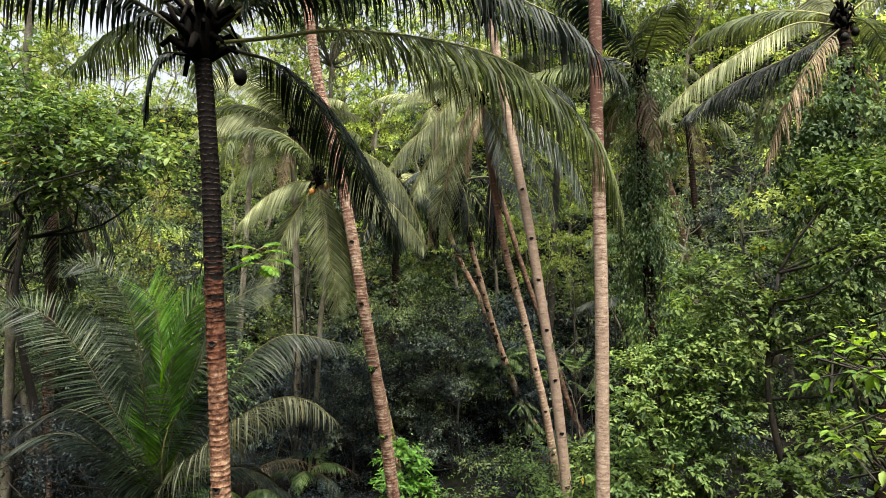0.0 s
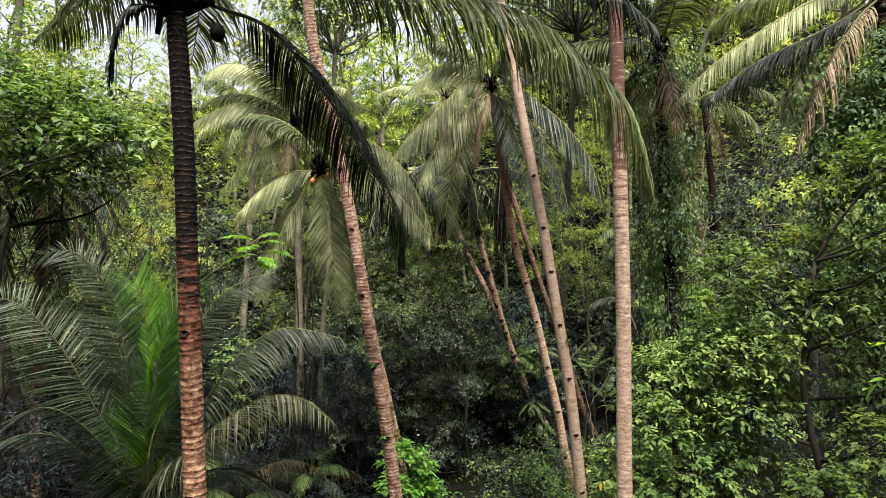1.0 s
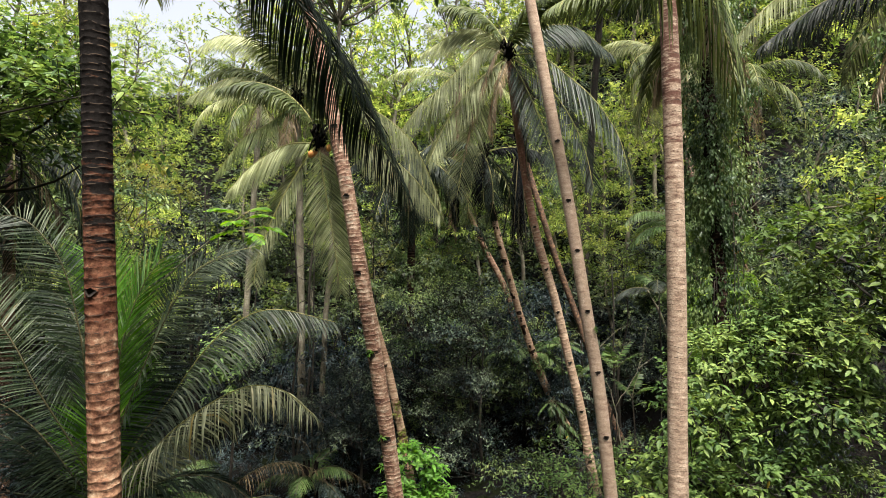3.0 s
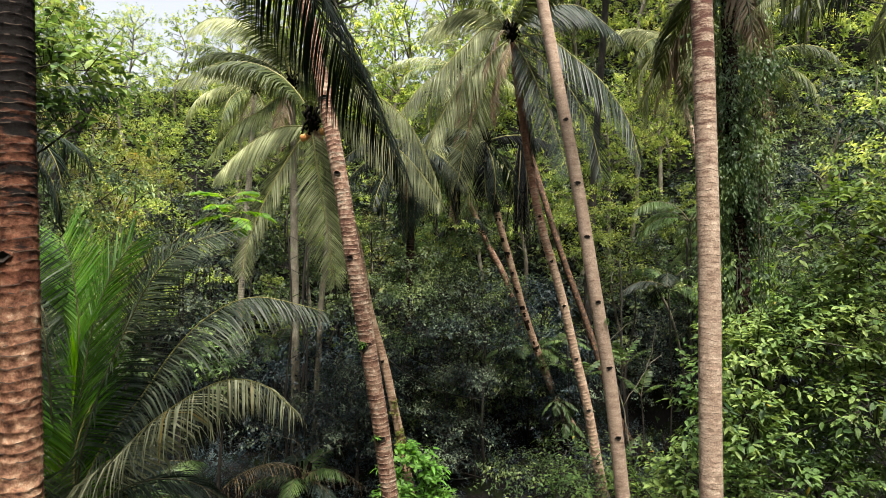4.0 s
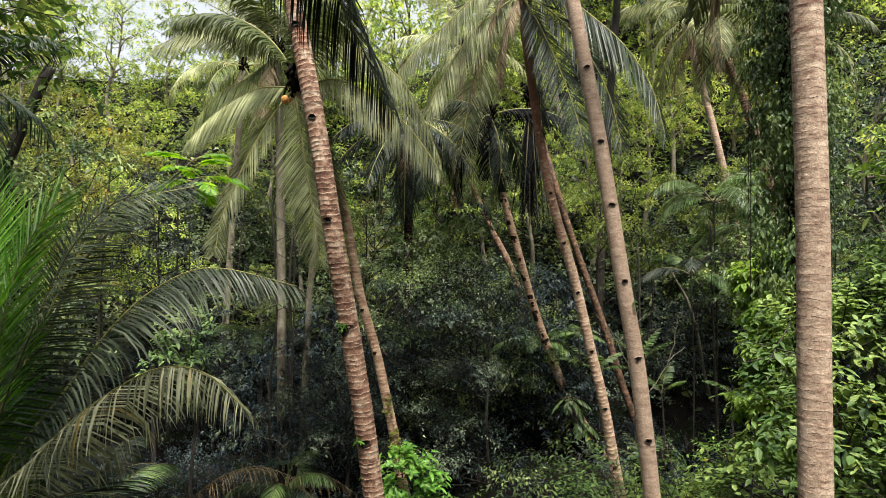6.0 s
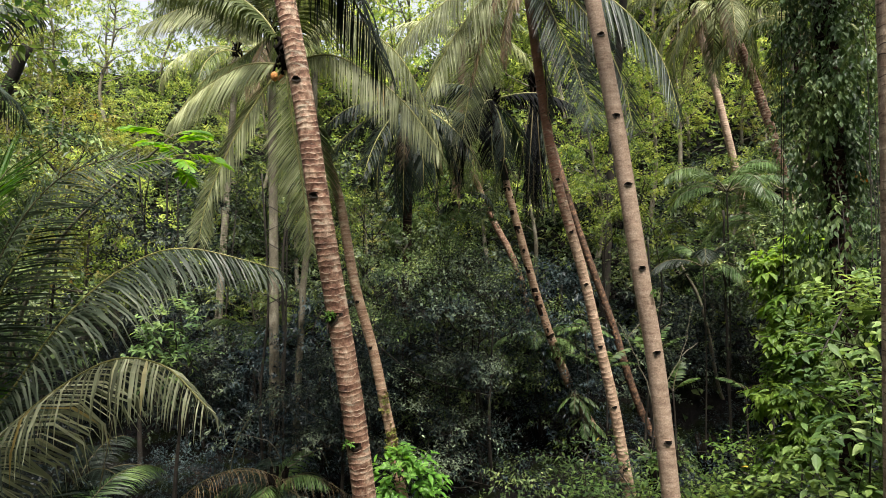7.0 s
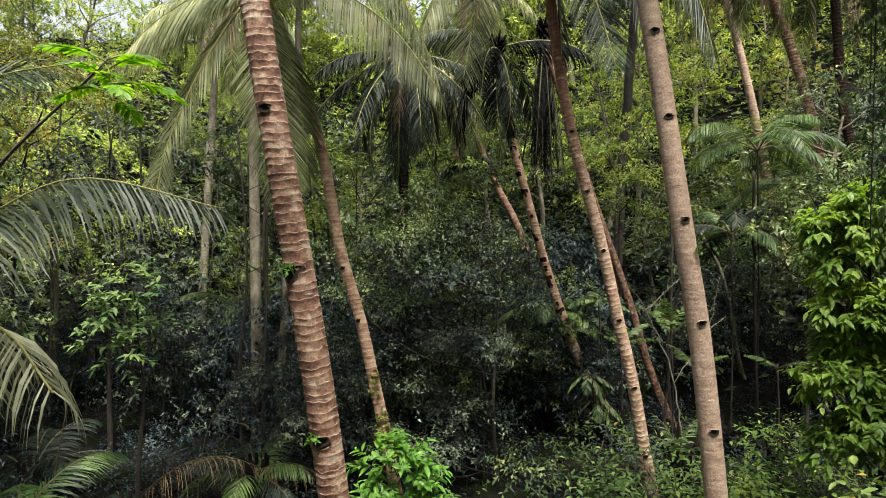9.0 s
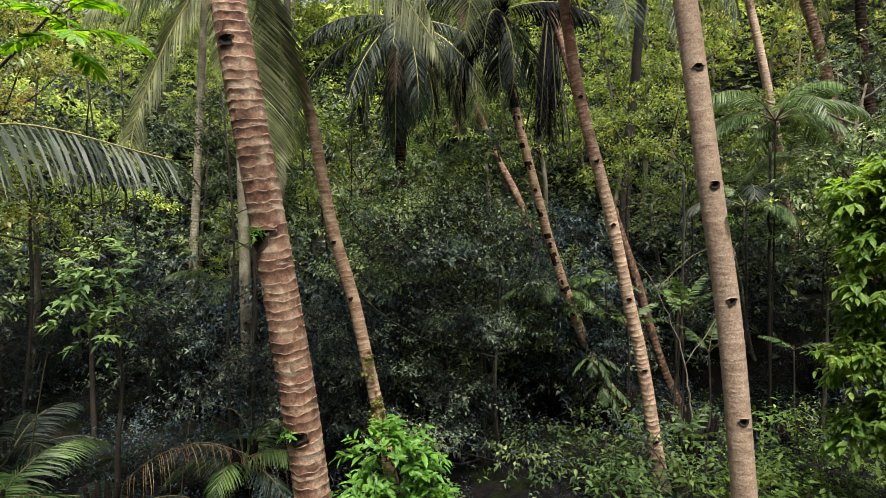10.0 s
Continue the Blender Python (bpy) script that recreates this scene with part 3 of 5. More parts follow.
def palm(rng, pts, r0, r1, label, fronds=16, flen=4.2, leaf=(FROND_GREEN,), bark=(BARK_RED, SCAR_PALE), ring=0.1, seg=18, elev=(-0.7, 1.2),
         bend=1.5, notches=(), nuts=0, nut_mat=None, dry=2, hang=0.6, pairs=110, group="coconut palms", extra=(), az0=0.0, lip=0.02, wave=0.11, head=True, leaf_len=0.95, skip=None, rib=None, blackened=None, broken=0.12, heart=0.17):
    base = tuple(pts[0])
    p = thing("coconut_palm", base, label, "palm tree", group)
    g, line, s = palm_trunk_geo(rng, pts, r0, r1, ring, seg, wave=wave, lip=lip, blackened=blackened, broken=broken)
    part("trunk", g, list(bark) + [BARK_BLACK], p, "", base)
    for z, az, *grow in notches:
        i = int(np.argmin(abs(line[:, 2] - z)))
        r = r0 + (r1 - r0) * s[i] / s[-1]
        part("notch", notch_geo(rng, line, s, z, r, az, (0.36 * r + 0.008) * (grow[0] if grow else 1), (0.27 * r + 0.006) * (grow[0] if grow else 1)), [bark[0], NOTCH_DARK], p, "dark foothold cut into the stem", base)
    top = np.asarray(pts[-1], float)
    if head:
        crown_heart(rng, p, base, top, heart)
    for k in range(fronds):
        az = az0 + k * 2.39996 + rng.normal(0, 0.12)
        if skip and any(abs((az - a + math.pi) % (2 * math.pi) - math.pi) < w for a, w in skip):
            continue
        e = elev[0] + (elev[1] - elev[0]) * (k + 0.5) / fronds
        path = frond_path(top + (0, 0, 0.15), az, e, flen * rng.uniform(0.85, 1.1), bend * rng.uniform(0.8, 1.2), twist=rng.normal(0, 0.15))
        put_frond(rng, p, base, path, leaf[k % len(leaf)], rib, hang=hang, pairs=pairs, leaf_len=leaf_len)
    for k in range(dry):
        az = az0 + 1.1 + k * 2.1
        path = frond_path(top, az, -0.75, flen * 0.7, 0.75)
        put_frond(rng, p, base, path, FROND_DRY, RACHIS_DARK, "dry brown hanging frond", hang=1.0, pairs=int(pairs * 0.7), ragged=0.4, leaf_len=leaf_len * 0.7)
    for path, mat, kw in extra:
        put_frond(rng, p, base, path, mat, **kw)
    for k in range(nuts):
        a = k * 2.1 + az0
        nut(rng, p, base, top + (0.26 * math.cos(a), 0.26 * math.sin(a), -0.12 - 0.1 * (k % 3)), 0.085, nut_mat or NUT_GREEN)
    return p


def branches(rng, g, start, ends, r0, r1=0.012):
    for e in ends:
        s, e = np.asarray(start, float), np.asarray(e, float)
        m = (s + e) / 2 + 0.12 * np.linalg.norm(e - s) * rng.standard_normal(3) * (1, 1, 0.5) + (0, 0, -0.04 * np.linalg.norm(e - s))
        line, q = smooth_line([s, m, e], 0.35)
        g.add(*tube(line, r0 + (r1 - r0) * q / q[-1], 6))


def lump_heap(rng, n, w, d, h, z0, size=(0.5, 0.9)):
    out = []
    for k in range(n):
        a, q = rng.uniform(0, 6.283), math.sqrt(rng.random())
        zz = rng.random()
        wide = math.sqrt(max(0.08, 1 - (2 * zz - 0.9) ** 2))
        r = rng.uniform(*size)
        out.append((w * q * wide * math.cos(a), d * q * wide * math.sin(a), z0 + h * zz, r, r, r * rng.uniform(0.55, 0.8)))
    return out


def tree(rng, name, base, height, lumps, count, per, length, width, leaf, label, category="tree", bark=BARK_GREY, r=0.12, reach=0.5, full=False, group="", lean=(0, 0), hang=0.0, low=-0.45, droop=0.25, twigs=0, single=None):
    """A broadleaf tree or shrub at base: tapered trunk, limbs to each lump of the crown, and the leaves on their twigs."""
    t = thing(name, base, label, category, group)
    g = Geo()
    top = np.array([lean[0], lean[1], height])
    line, q = smooth_line([(0, 0, -0.15), top * 0.35 + rng.normal(0, 0.04 * height, 3) * (1, 1, 0), top * 0.7 + rng.normal(0, 0.04 * height, 3) * (1, 1, 0), top], 0.25)
    g.add(*tube(line, r * (1.15 - 0.9 * q / q[-1]), 9))
    part("trunk", g, bark, t)
    lg = Geo()
    for lp in lumps:
        k = int(np.clip(np.searchsorted(line[:, 2], lp[2] - 0.35 * math.hypot(lp[0], lp[1]) - 0.3), 1, len(line) - 1))
        branches(rng, lg, line[k], [np.array(lp[:3]) + (0, 0, lp[5] * 0.3)], r * 0.35)
    (v, tr), org, dr, rc = sprigs(rng, lumps, count, per, length, width, reach, full, low, droop, hang)
    for k in rng.choice(count, min(twigs, count), replace=False):
        lg.add(*tube([org[k] - dr[k] * 0.3, org[k] + dr[k] * rc[k] * 0.9], [0.009, 0.004], 4, False))
    part("branchwork", lg, bark, t, kind="stuff")
    if single:
        # the 300 leaves on the side of the clearing stand singly, on one shared mesh
        k = 11 if full else 4
        lv = v.reshape(-1, k, 3)
        order = np.argsort(lv[:, 0, 1] - 0.3 * lv[:, 0, 2])
        shape = Geo().add(*leaf_set(np.zeros((1, 3)), np.array([[1.0, 0, 0]]), np.array([[0, 0, 1.0]]), np.ones(1), np.ones(1), 0.0, True)).mesh("leaf", [single], smooth=False)
        for i in order[:300]:
            q = lv[i]
            d, s = q[5 if full else 2] - q[0], q[8 if full else 3] - q[2 if full else 1]
            w = np.linalg.norm(s) / (0.92 if full else 1.0)
            x, y = unit(d), -unit(s)
            z = unit(np.cross(x, y))
            one = new("leaf", shape)
            one.parent = t
            one.matrix_local = Matrix(((*(x * np.linalg.norm(d)),), (*(np.cross(z, x) * w),), (*(z * w),))).transposed().to_4x4()
            one.location = q[0]
        keep = order[300:]
        v = lv[keep].reshape(-1, 3)
        tr = tr[:len(keep) * (len(tr) // len(lv))]
    part("crown", Geo().add(v, tr), leaf, t, smooth=full, kind="stuff")
    return t

# ---- ground ----


def ground_z(x, y):
    x, y = np.asarray(x, float), np.asarray(y, float)
    z = 0.8 * np.clip(y - 23.8, 0, 26) + 0.05 * np.clip(y - 60, 0, 400)
    z = z + 0.5 * np.clip(y - 34, 0, 22) * np.clip((x + 1) / 10, 0, 1)
    # the steep banks beside and behind are unseen, added to block low sky light
    near = np.clip((30 - y) / 8, 0, 1)
    z = z + near * (0.3 * np.clip(-x - 12, 0, 6) + 0.35 * np.clip(x - 7.5, 0, 8) + 0.9 * np.clip(abs(x) - 17, 0, 24)) + 0.9 * np.clip(-y - 6, 0, 24)
    return z + 0.16 * np.sin(0.9 * x + 1.3) * np.cos(0.7 * y) + 0.1 * np.sin(2.3 * x + 0.6 * y) - 0.05


def axis(lo, hi, step, far):
    near = np.arange(lo, hi + step, step)
    out = np.array([4, 10, 20, 40, 80, 160, 320, 700.0])
    return np.concatenate([lo - out[::-1] - 0, near, hi + out]) if far else near


gx, gy = axis(-40, 40, 0.8, True), axis(-24, 64, 0.8, True)
GX, GY = np.meshgrid(gx, gy, indexing="ij")
gv = np.stack([GX, GY, ground_z(GX, GY)], -1).reshape(-1, 3)
gi, gj = np.meshgrid(np.arange(len(gx) - 1), np.arange(len(gy) - 1), indexing="ij")
gq = gi * len(gy) + gj
gt = np.concatenate([np.stack([gq, gq + len(gy), gq + len(gy) + 1], -1).reshape(-1, 3), np.stack([gq, gq + len(gy) + 1, gq + 1], -1).reshape(-1, 3)])
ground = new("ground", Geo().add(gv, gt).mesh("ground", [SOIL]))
tagged(ground, "dark forest floor rising to a wooded slope", "ground", kind="structure")


def gz(x, y):
    return float(ground_z(x, y))


# ---- coconut palms ----
rng = np.random.default_rng(11)
SHEET = dict(hang=0.3, fold=0.75, sweep=-0.1, pairs=150, width=0.035, start=0.08, roll=0.4)
DROP = dict(hang=0.22, fold=0.1, sweep=0.1, pairs=140, width=0.031, start=0.06, roll=0.6)

# the dark stem beside the drop, its crown spreading over the clearing
A_TOP = (-2.68, 6.36, 9.3)
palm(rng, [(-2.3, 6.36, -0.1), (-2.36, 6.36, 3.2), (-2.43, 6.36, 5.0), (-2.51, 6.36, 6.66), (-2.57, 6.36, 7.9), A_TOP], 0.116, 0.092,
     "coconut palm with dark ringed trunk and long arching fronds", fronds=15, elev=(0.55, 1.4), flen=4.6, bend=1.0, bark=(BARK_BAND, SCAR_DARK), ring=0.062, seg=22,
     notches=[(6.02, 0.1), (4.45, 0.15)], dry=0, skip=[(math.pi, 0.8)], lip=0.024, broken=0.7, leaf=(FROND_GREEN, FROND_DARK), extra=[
         ([A_TOP, (-1.9, 6.33, 9.36), (-1.15, 6.3, 9.43), (-0.15, 6.3, 9.33), (0.72, 6.3, 9.08), (1.46, 6.3, 8.51), (1.8, 6.3, 7.95), (1.95, 6.3, 7.35)], FROND_GREEN_ONE, dict(hang=0.8, leaf_len=1.1, pairs=150, start=0.26, width=0.029, one_by_one=True)),
         ([A_TOP, (-1.3, 6.1, 10.2), (0.0, 6.0, 10.1), (0.84, 6.0, 9.63), (1.28, 6.0, 9.39), (1.85, 6.0, 8.85)], FROND_DARK, dict(hang=0.85, leaf_len=1.1, pairs=160, width=0.03)),
         ([A_TOP, (-2.45, 6.9, 9.42), (-2.03, 7.6, 9.4), (-1.58, 9.0, 8.85), (-1.18, 10.3, 8.1), (-0.78, 11.0, 7.25)], FROND_DARK, dict(hang=0.75, leaf_len=1.15, pairs=210, width=0.032, sweep=0.35, start=0.16, rib_mat=RACHIS_DARK)),
     ] + [
         ([A_TOP, (-3.8, 6.2, 9.95), (-4.8, 6.1, 10.05), (-6.3, 6.0, 9.75)], FROND_DARK, dict(hang=0.9, leaf_len=0.8, pairs=90, rib_mat=RACHIS_DARK)),
         ([A_TOP, (-3.3, 6.9, 9.8), (-4.2, 7.6, 10.0), (-5.4, 8.3, 9.7)], FROND_GREEN, dict(hang=0.9, leaf_len=0.8, pairs=90)),
         ([(-2.8, 6.3, 9.15), (-3.05, 6.25, 9.15), (-3.18, 6.2, 8.85), (-3.22, 6.2, 8.35)], FROND_DARK, dict(hang=1.0, leaf_len=0.2, pairs=60, rib_mat=FIBRE, thick=0.016, ragged=0.4)),
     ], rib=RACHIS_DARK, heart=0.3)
nut(rng, bpy.data.objects["coconut_palm"], (-2.3, 6.36, -0.1), np.array((-2.25, 6.36, 8.93)), 0.085, NUT_DARK)

# the leaning stem in the middle
palm(rng, [(-0.62, 11.6, -0.1), (-0.84, 11.6, 1.4), (-1.04, 11.6, 2.79), (-1.18, 11.6, 3.78), (-1.36, 11.6, 4.83), (-1.59, 11.6, 6.1), (-1.8, 11.6, 7.34), (-2.2, 11.6, 9.3), (-2.56, 11.6, 10.77), (-2.8, 11.6, 12.6)],
     0.127, 0.105, "coconut palm with red-brown ringed trunk leaning sideways", fronds=9, elev=(0.6, 1.35), flen=4.0, bend=0.8, ring=0.07, seg=32, broken=0.3,
     notches=[(8.5, 0.0), (7.33, 0.1), (6.1, 0.15), (4.82, 0.25, 1.75), (3.5, 0.1, 1.3)], dry=0, pairs=70, leaf=(FROND_GREEN, FROND_DARK), skip=[(math.pi, 0.9)])

# its neighbour behind, with orange nuts and drooping fronds
G_TOP = (-3.58, 16.5, 9.3)
palm(rng, [(-1.1, 17.0, -0.1), (-1.47, 17.0, 1.82), (-1.67, 17.0, 2.74), (-1.9, 17.0, 3.75), (-2.27, 17.0, 5.02), (-2.63, 17.0, 6.83), (-3.1, 16.8, 8.2), G_TOP], 0.108, 0.09,
     "slender coconut palm leaning, orange nuts under drooping fronds", fronds=3, elev=(0.8, 1.3), flen=2.8, bend=1.6, ring=0.09, seg=14, notches=[(4.7, 0.2), (3.75, 0.2)], bark=(BARK_TAN, SCAR_PALE), nuts=5, nut_mat=NUT_ORANGE, dry=0, extra=[
         ([G_TOP, (-4.36, 16.4, 9.24), (-5.17, 16.3, 8.72), (-5.7, 16.2, 8.1)], FROND_PALE, dict(SHEET, leaf_len=1.15)),
         ([G_TOP, (-3.95, 16.35, 8.72), (-4.44, 16.2, 7.77), (-4.86, 16.05, 6.61), (-4.95, 15.9, 5.8)], FROND_PALE, dict(DROP, leaf_len=0.9)),
         ([G_TOP, (-2.81, 16.54, 10.23), (-2.21, 16.58, 10.13), (-1.35, 16.62, 9.45), (-0.76, 16.66, 8.35), (-0.49, 16.7, 7.5)], FROND_PALE, dict(SHEET, leaf_len=1.25)),
         ([G_TOP, (-2.62, 16.3, 9.39), (-1.77, 16.1, 8.89), (-1.1, 15.9, 8.27), (-0.5, 15.7, 7.4)], FROND_PALE, dict(SHEET, leaf_len=1.15)),
         ([G_TOP, (-3.4, 16.3, 8.4), (-3.1, 16.1, 6.94), (-2.85, 15.9, 5.6)], FROND_PALE, dict(DROP, leaf_len=0.95)),
         ([G_TOP, (-3.15, 16.6, 8.5), (-2.85, 16.6, 7.2), (-2.7, 16.6, 6.0)], FROND_GREEN, dict(DROP, leaf_len=0.8)),
         ([G_TOP, (-3.3, 16.7, 8.4), (-3.15, 16.7, 7.0), (-3.1, 16.7, 5.7)], FROND_DRY, dict(hang=1.0, leaf_len=0.35, ragged=0.4, rib_mat=RACHIS_DARK)),
     ])

# the leaning group on the other side
C_TOP = (0.66, 22.0, 10.0)
palm(rng, [(4.2, 22.0, -0.3), (3.43, 22.0, 0.98), (2.86, 22.0, 2.01), (2.34, 22.0, 3.33), (1.92, 22.0, 4.57), (1.5, 22.0, 6.08), (1.0, 22.0, 8.0), C_TOP], 0.13, 0.1,
     "leaning coconut palm with red-brown trunk and dark top", fronds=8, elev=(-1.3, 0.7), flen=2.5, bend=1.3, leaf=(FROND_BLACK, FROND_DARK), ring=0.1, seg=12, notches=[(4.57, 0.2), (5.85, 0.2)], bark=(BARK_TAN, SCAR_PALE), blackened=(7.0, 8.8), dry=0, pairs=60)
D_TOP = (1.26, 18.6, 12.2)
palm(rng, [(3.72, 19.0, -0.15), (3.34, 19.0, 2.14), (2.99, 19.0, 3.67), (2.62, 19.0, 5.29), (2.06, 19.0, 7.33), (1.72, 19.0, 9.25), D_TOP], 0.128, 0.105,
     "leaning coconut palm with full drooping crown", fronds=3, elev=(0.9, 1.3), flen=2.6, bend=1.6, ring=0.1, seg=14, notches=[(7.4, 0.1), (6.2, 0.1), (5.0, 0.1), (3.6, 0.1), (2.2, 0.1), (0.85, 0.1)], bark=(BARK_FLUSH, SCAR_LINE), lip=0.022, broken=0.4, nuts=3, dry=1, extra=[
         ([D_TOP, (0.58, 18.48, 12.42), (0.0, 18.36, 11.89), (-0.57, 18.24, 11.26), (-1.23, 18.12, 10.65), (-1.8, 18.0, 9.8)], FROND_PALE, dict(SHEET, leaf_len=1.4)),
         ([D_TOP, (0.79, 18.38, 11.77), (0.15, 18.15, 11.12), (-0.47, 17.93, 10.13), (-0.94, 17.7, 9.0)], FROND_PALE, dict(SHEET, leaf_len=1.25)),
         ([D_TOP, (0.93, 18.38, 11.7), (0.47, 18.15, 10.55), (0.09, 17.93, 9.53), (-0.16, 17.7, 8.1)], FROND_PALE, dict(DROP, leaf_len=1.15)),
         ([D_TOP, (2.08, 18.48, 12.2), (2.9, 18.36, 11.55), (3.63, 18.24, 10.8), (4.21, 18.12, 9.8), (4.5, 18.0, 8.6)], FROND_SILVER, dict(SHEET, leaf_len=1.5)),
         ([D_TOP, (1.63, 18.35, 11.46), (2.09, 18.1, 10.3), (2.38, 17.85, 9.32), (2.6, 17.6, 8.3)], FROND_DARK, dict(DROP, leaf_len=1.2)),
         ([D_TOP, (2.0, 18.3, 11.6), (2.75, 18.1, 10.6), (3.25, 18.0, 9.5), (3.5, 17.9, 8.3)], FROND_DARK, dict(DROP, leaf_len=1.25)),
         ([D_TOP, (1.53, 18.7, 11.38), (1.75, 18.8, 10.09), (1.83, 18.9, 8.8)], FROND_DARK, dict(DROP, leaf_len=1.0)),
         ([D_TOP, (0.8, 19.0, 13.0), (0.0, 19.3, 13.3), (-1.2, 19.5, 12.7)], FROND_PALE, dict(SHEET, leaf_len=1.2)),
         ([D_TOP, (2.0, 19.0, 13.1), (3.2, 19.2, 13.3), (4.4, 19.4, 12.5)], FROND_DARK, dict(SHEET, leaf_len=1.2)),
         ([D_TOP, (0.95, 18.23, 12.21), (0.55, 18.07, 11.28), (0.25, 17.9, 10.26), (0.0, 17.8, 9.1)], FROND_DRY, dict(hang=1.0, leaf_len=0.5, ragged=0.4, rib_mat=RACHIS_DARK)),
         ([D_TOP, (1.05, 18.0, 11.5), (0.8, 17.8, 10.6), (0.75, 17.7, 9.6)], FROND_DRY, dict(hang=1.0, leaf_len=0.45, ragged=0.4, rib_mat=RACHIS_DARK)),
     ])
palm(rng, [(3.08, 13.9, -0.1), (2.93, 13.9, 1.55), (2.7, 13.9, 3.8), (2.47, 13.9, 5.28), (2.11, 13.9, 7.57), (1.72, 13.9, 9.7), (1.12, 13.9, 13.0)], 0.132, 0.105,
     "tall coconut palm with smooth pale pinkish trunk", fronds=9, elev=(0.55, 1.35), flen=4.0, bend=0.8, bark=(BARK_PALE, BARK_PALE), ring=0.055, seg=26, lip=0.0035, wave=0.06, broken=0.55,
     notches=[(8.7, 0.1), (7.55, 0.1), (6.55, 0.05), (5.35, 0.0), (4.2, 0.0), (2.95, 0.0), (1.7, 0.0)], dry=0, pairs=70, skip=[(math.pi, 0.9)])
H_TOP = (2.0, 23.3, 10.9)
palm(rng, [(5.85, 23.0, -0.4), (5.27, 23.0, 0.73), (4.81, 23.0, 1.91), (4.27, 23.0, 3.68), (3.29, 23.0, 6.45), (2.72, 23.0, 8.3), H_TOP], 0.115, 0.1,
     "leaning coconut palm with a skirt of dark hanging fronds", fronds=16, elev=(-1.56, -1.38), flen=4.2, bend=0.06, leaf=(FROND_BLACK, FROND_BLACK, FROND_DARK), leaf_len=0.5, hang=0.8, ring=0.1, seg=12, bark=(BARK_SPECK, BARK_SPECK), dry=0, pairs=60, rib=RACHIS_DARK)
palm(rng, [(2.6, 26.0, 1.0), (1.78, 26.0, 5.0), (0.79, 26.0, 7.11), (0.26, 26.0, 8.34), (-0.4, 26.0, 10.2)], 0.13, 0.11, "thin brown coconut palm leaning far over", fronds=11, elev=(-0.8, 1.0), flen=3.0,
     leaf=(FROND_PALE, FROND_GREEN), bark=(BARK_RED, SCAR_LINE), seg=10, pairs=60, extra=[
         ([(-0.4, 26.0, 10.2), (-0.45, 25.2, 10.0), (-0.4, 24.8, 8.8), (-0.33, 24.7, 7.2)], FROND_DRY, dict(hang=1.1, leaf_len=0.4, ragged=0.4, rib_mat=RACHIS_DARK)),
         ([(0.9, 25.9, 7.0), (0.5, 25.6, 7.9), (-0.4, 25.4, 7.85), (-1.2, 25.2, 7.1)], FROND_DARK, dict(hang=0.9, leaf_len=0.7, rib_mat=RACHIS_DARK)),
     ])
palm(rng, [(2.4, 8.75, -0.1), (2.38, 8.75, 3.9), (2.39, 8.75, 5.9), (2.37, 8.75, 7.6), (2.34, 8.75, 9.2), (2.33, 8.75, 10.9), (2.3, 8.75, 13.2)], 0.108, 0.092,
     "upright coconut palm with pale finely ringed trunk", fronds=8, elev=(0.6, 1.35), flen=4.0, bend=0.8, bark=(BARK_PALE_TOP, SCAR_LINE), ring=0.055, seg=28, lip=0.004, wave=0.1, broken=0.45, dry=0, pairs=70, skip=[(math.pi, 1.0), (0.0, 0.9)])

# the palm inside the climber column, and the crowns beyond it
V_TOP = (4.45, 12.9, 11.1)
palm(rng, [(4.75, 12.9, -0.1), (4.7, 12.9, 4.0), (4.5, 12.9, 8.0), V_TOP], 0.14, 0.12, "coconut palm overgrown by a dark climber", fronds=9, elev=(-0.2, 1.35), flen=3.0, bend=1.0,
     leaf=(FROND_GREEN, FROND_DARK), ring=0.1, seg=12, dry=4, skip=[(1.57, 1.25)], bark=(BARK_BLACK, SCAR_DARK))
U_TOP = (8.4, 12.0, 11.9)
palm(rng, [(9.2, 12.2, 0.3), (9.0, 12.2, 5.0), (8.7, 12.1, 9.0), U_TOP], 0.14, 0.12, "coconut palm with wide pale fronds and dry ones below", fronds=11, elev=(-0.1, 1.3), flen=3.6, bend=1.1, ring=0.1, seg=12, dry=1,
     leaf=(FROND_PALE, FROND_GREEN), skip=[(math.pi, 0.8), (4.71, 0.8)], nuts=3, nut_mat=NUT_DARK, bark=(BARK_BLACK, SCAR_DARK), extra=[
         ([U_TOP, (7.5, 12.4, 11.4), (6.4, 12.7, 10.9), (5.4, 12.9, 10.2)], FROND_DARK, dict(hang=0.7, leaf_len=1.1, pairs=140, width=0.036, rib_mat=RACHIS_DARK)),
         ([U_TOP, (7.3, 11.9, 11.9), (6.0, 12.0, 11.2), (5.1, 12.0, 10.55), (4.4, 12.0, 9.85)], FROND_PALE, dict(hang=0.45, leaf_len=0.85, pairs=140, width=0.032, fold=0.5, roll=0.3)),
         ([U_TOP, (7.7, 11.7, 11.3), (7.0, 11.6, 10.2), (6.5, 11.6, 8.9)], FROND_DRY, dict(hang=0.9, ragged=0.4, rib_mat=RACHIS_DARK)),
     ])
palm(rng, [(11.3, 25.0, gz(11.3, 25) - 0.1), (10.4, 25.0, 8.08), (9.34, 25.0, 11.85), (8.3, 25.0, 14.2)], 0.17, 0.13, "leaning coconut palm with a brown skirt on the slope", fronds=13, elev=(-0.9, 1.2), flen=3.8,
     leaf=(FROND_PALE, FROND_GREEN), seg=10, dry=5, pairs=60)
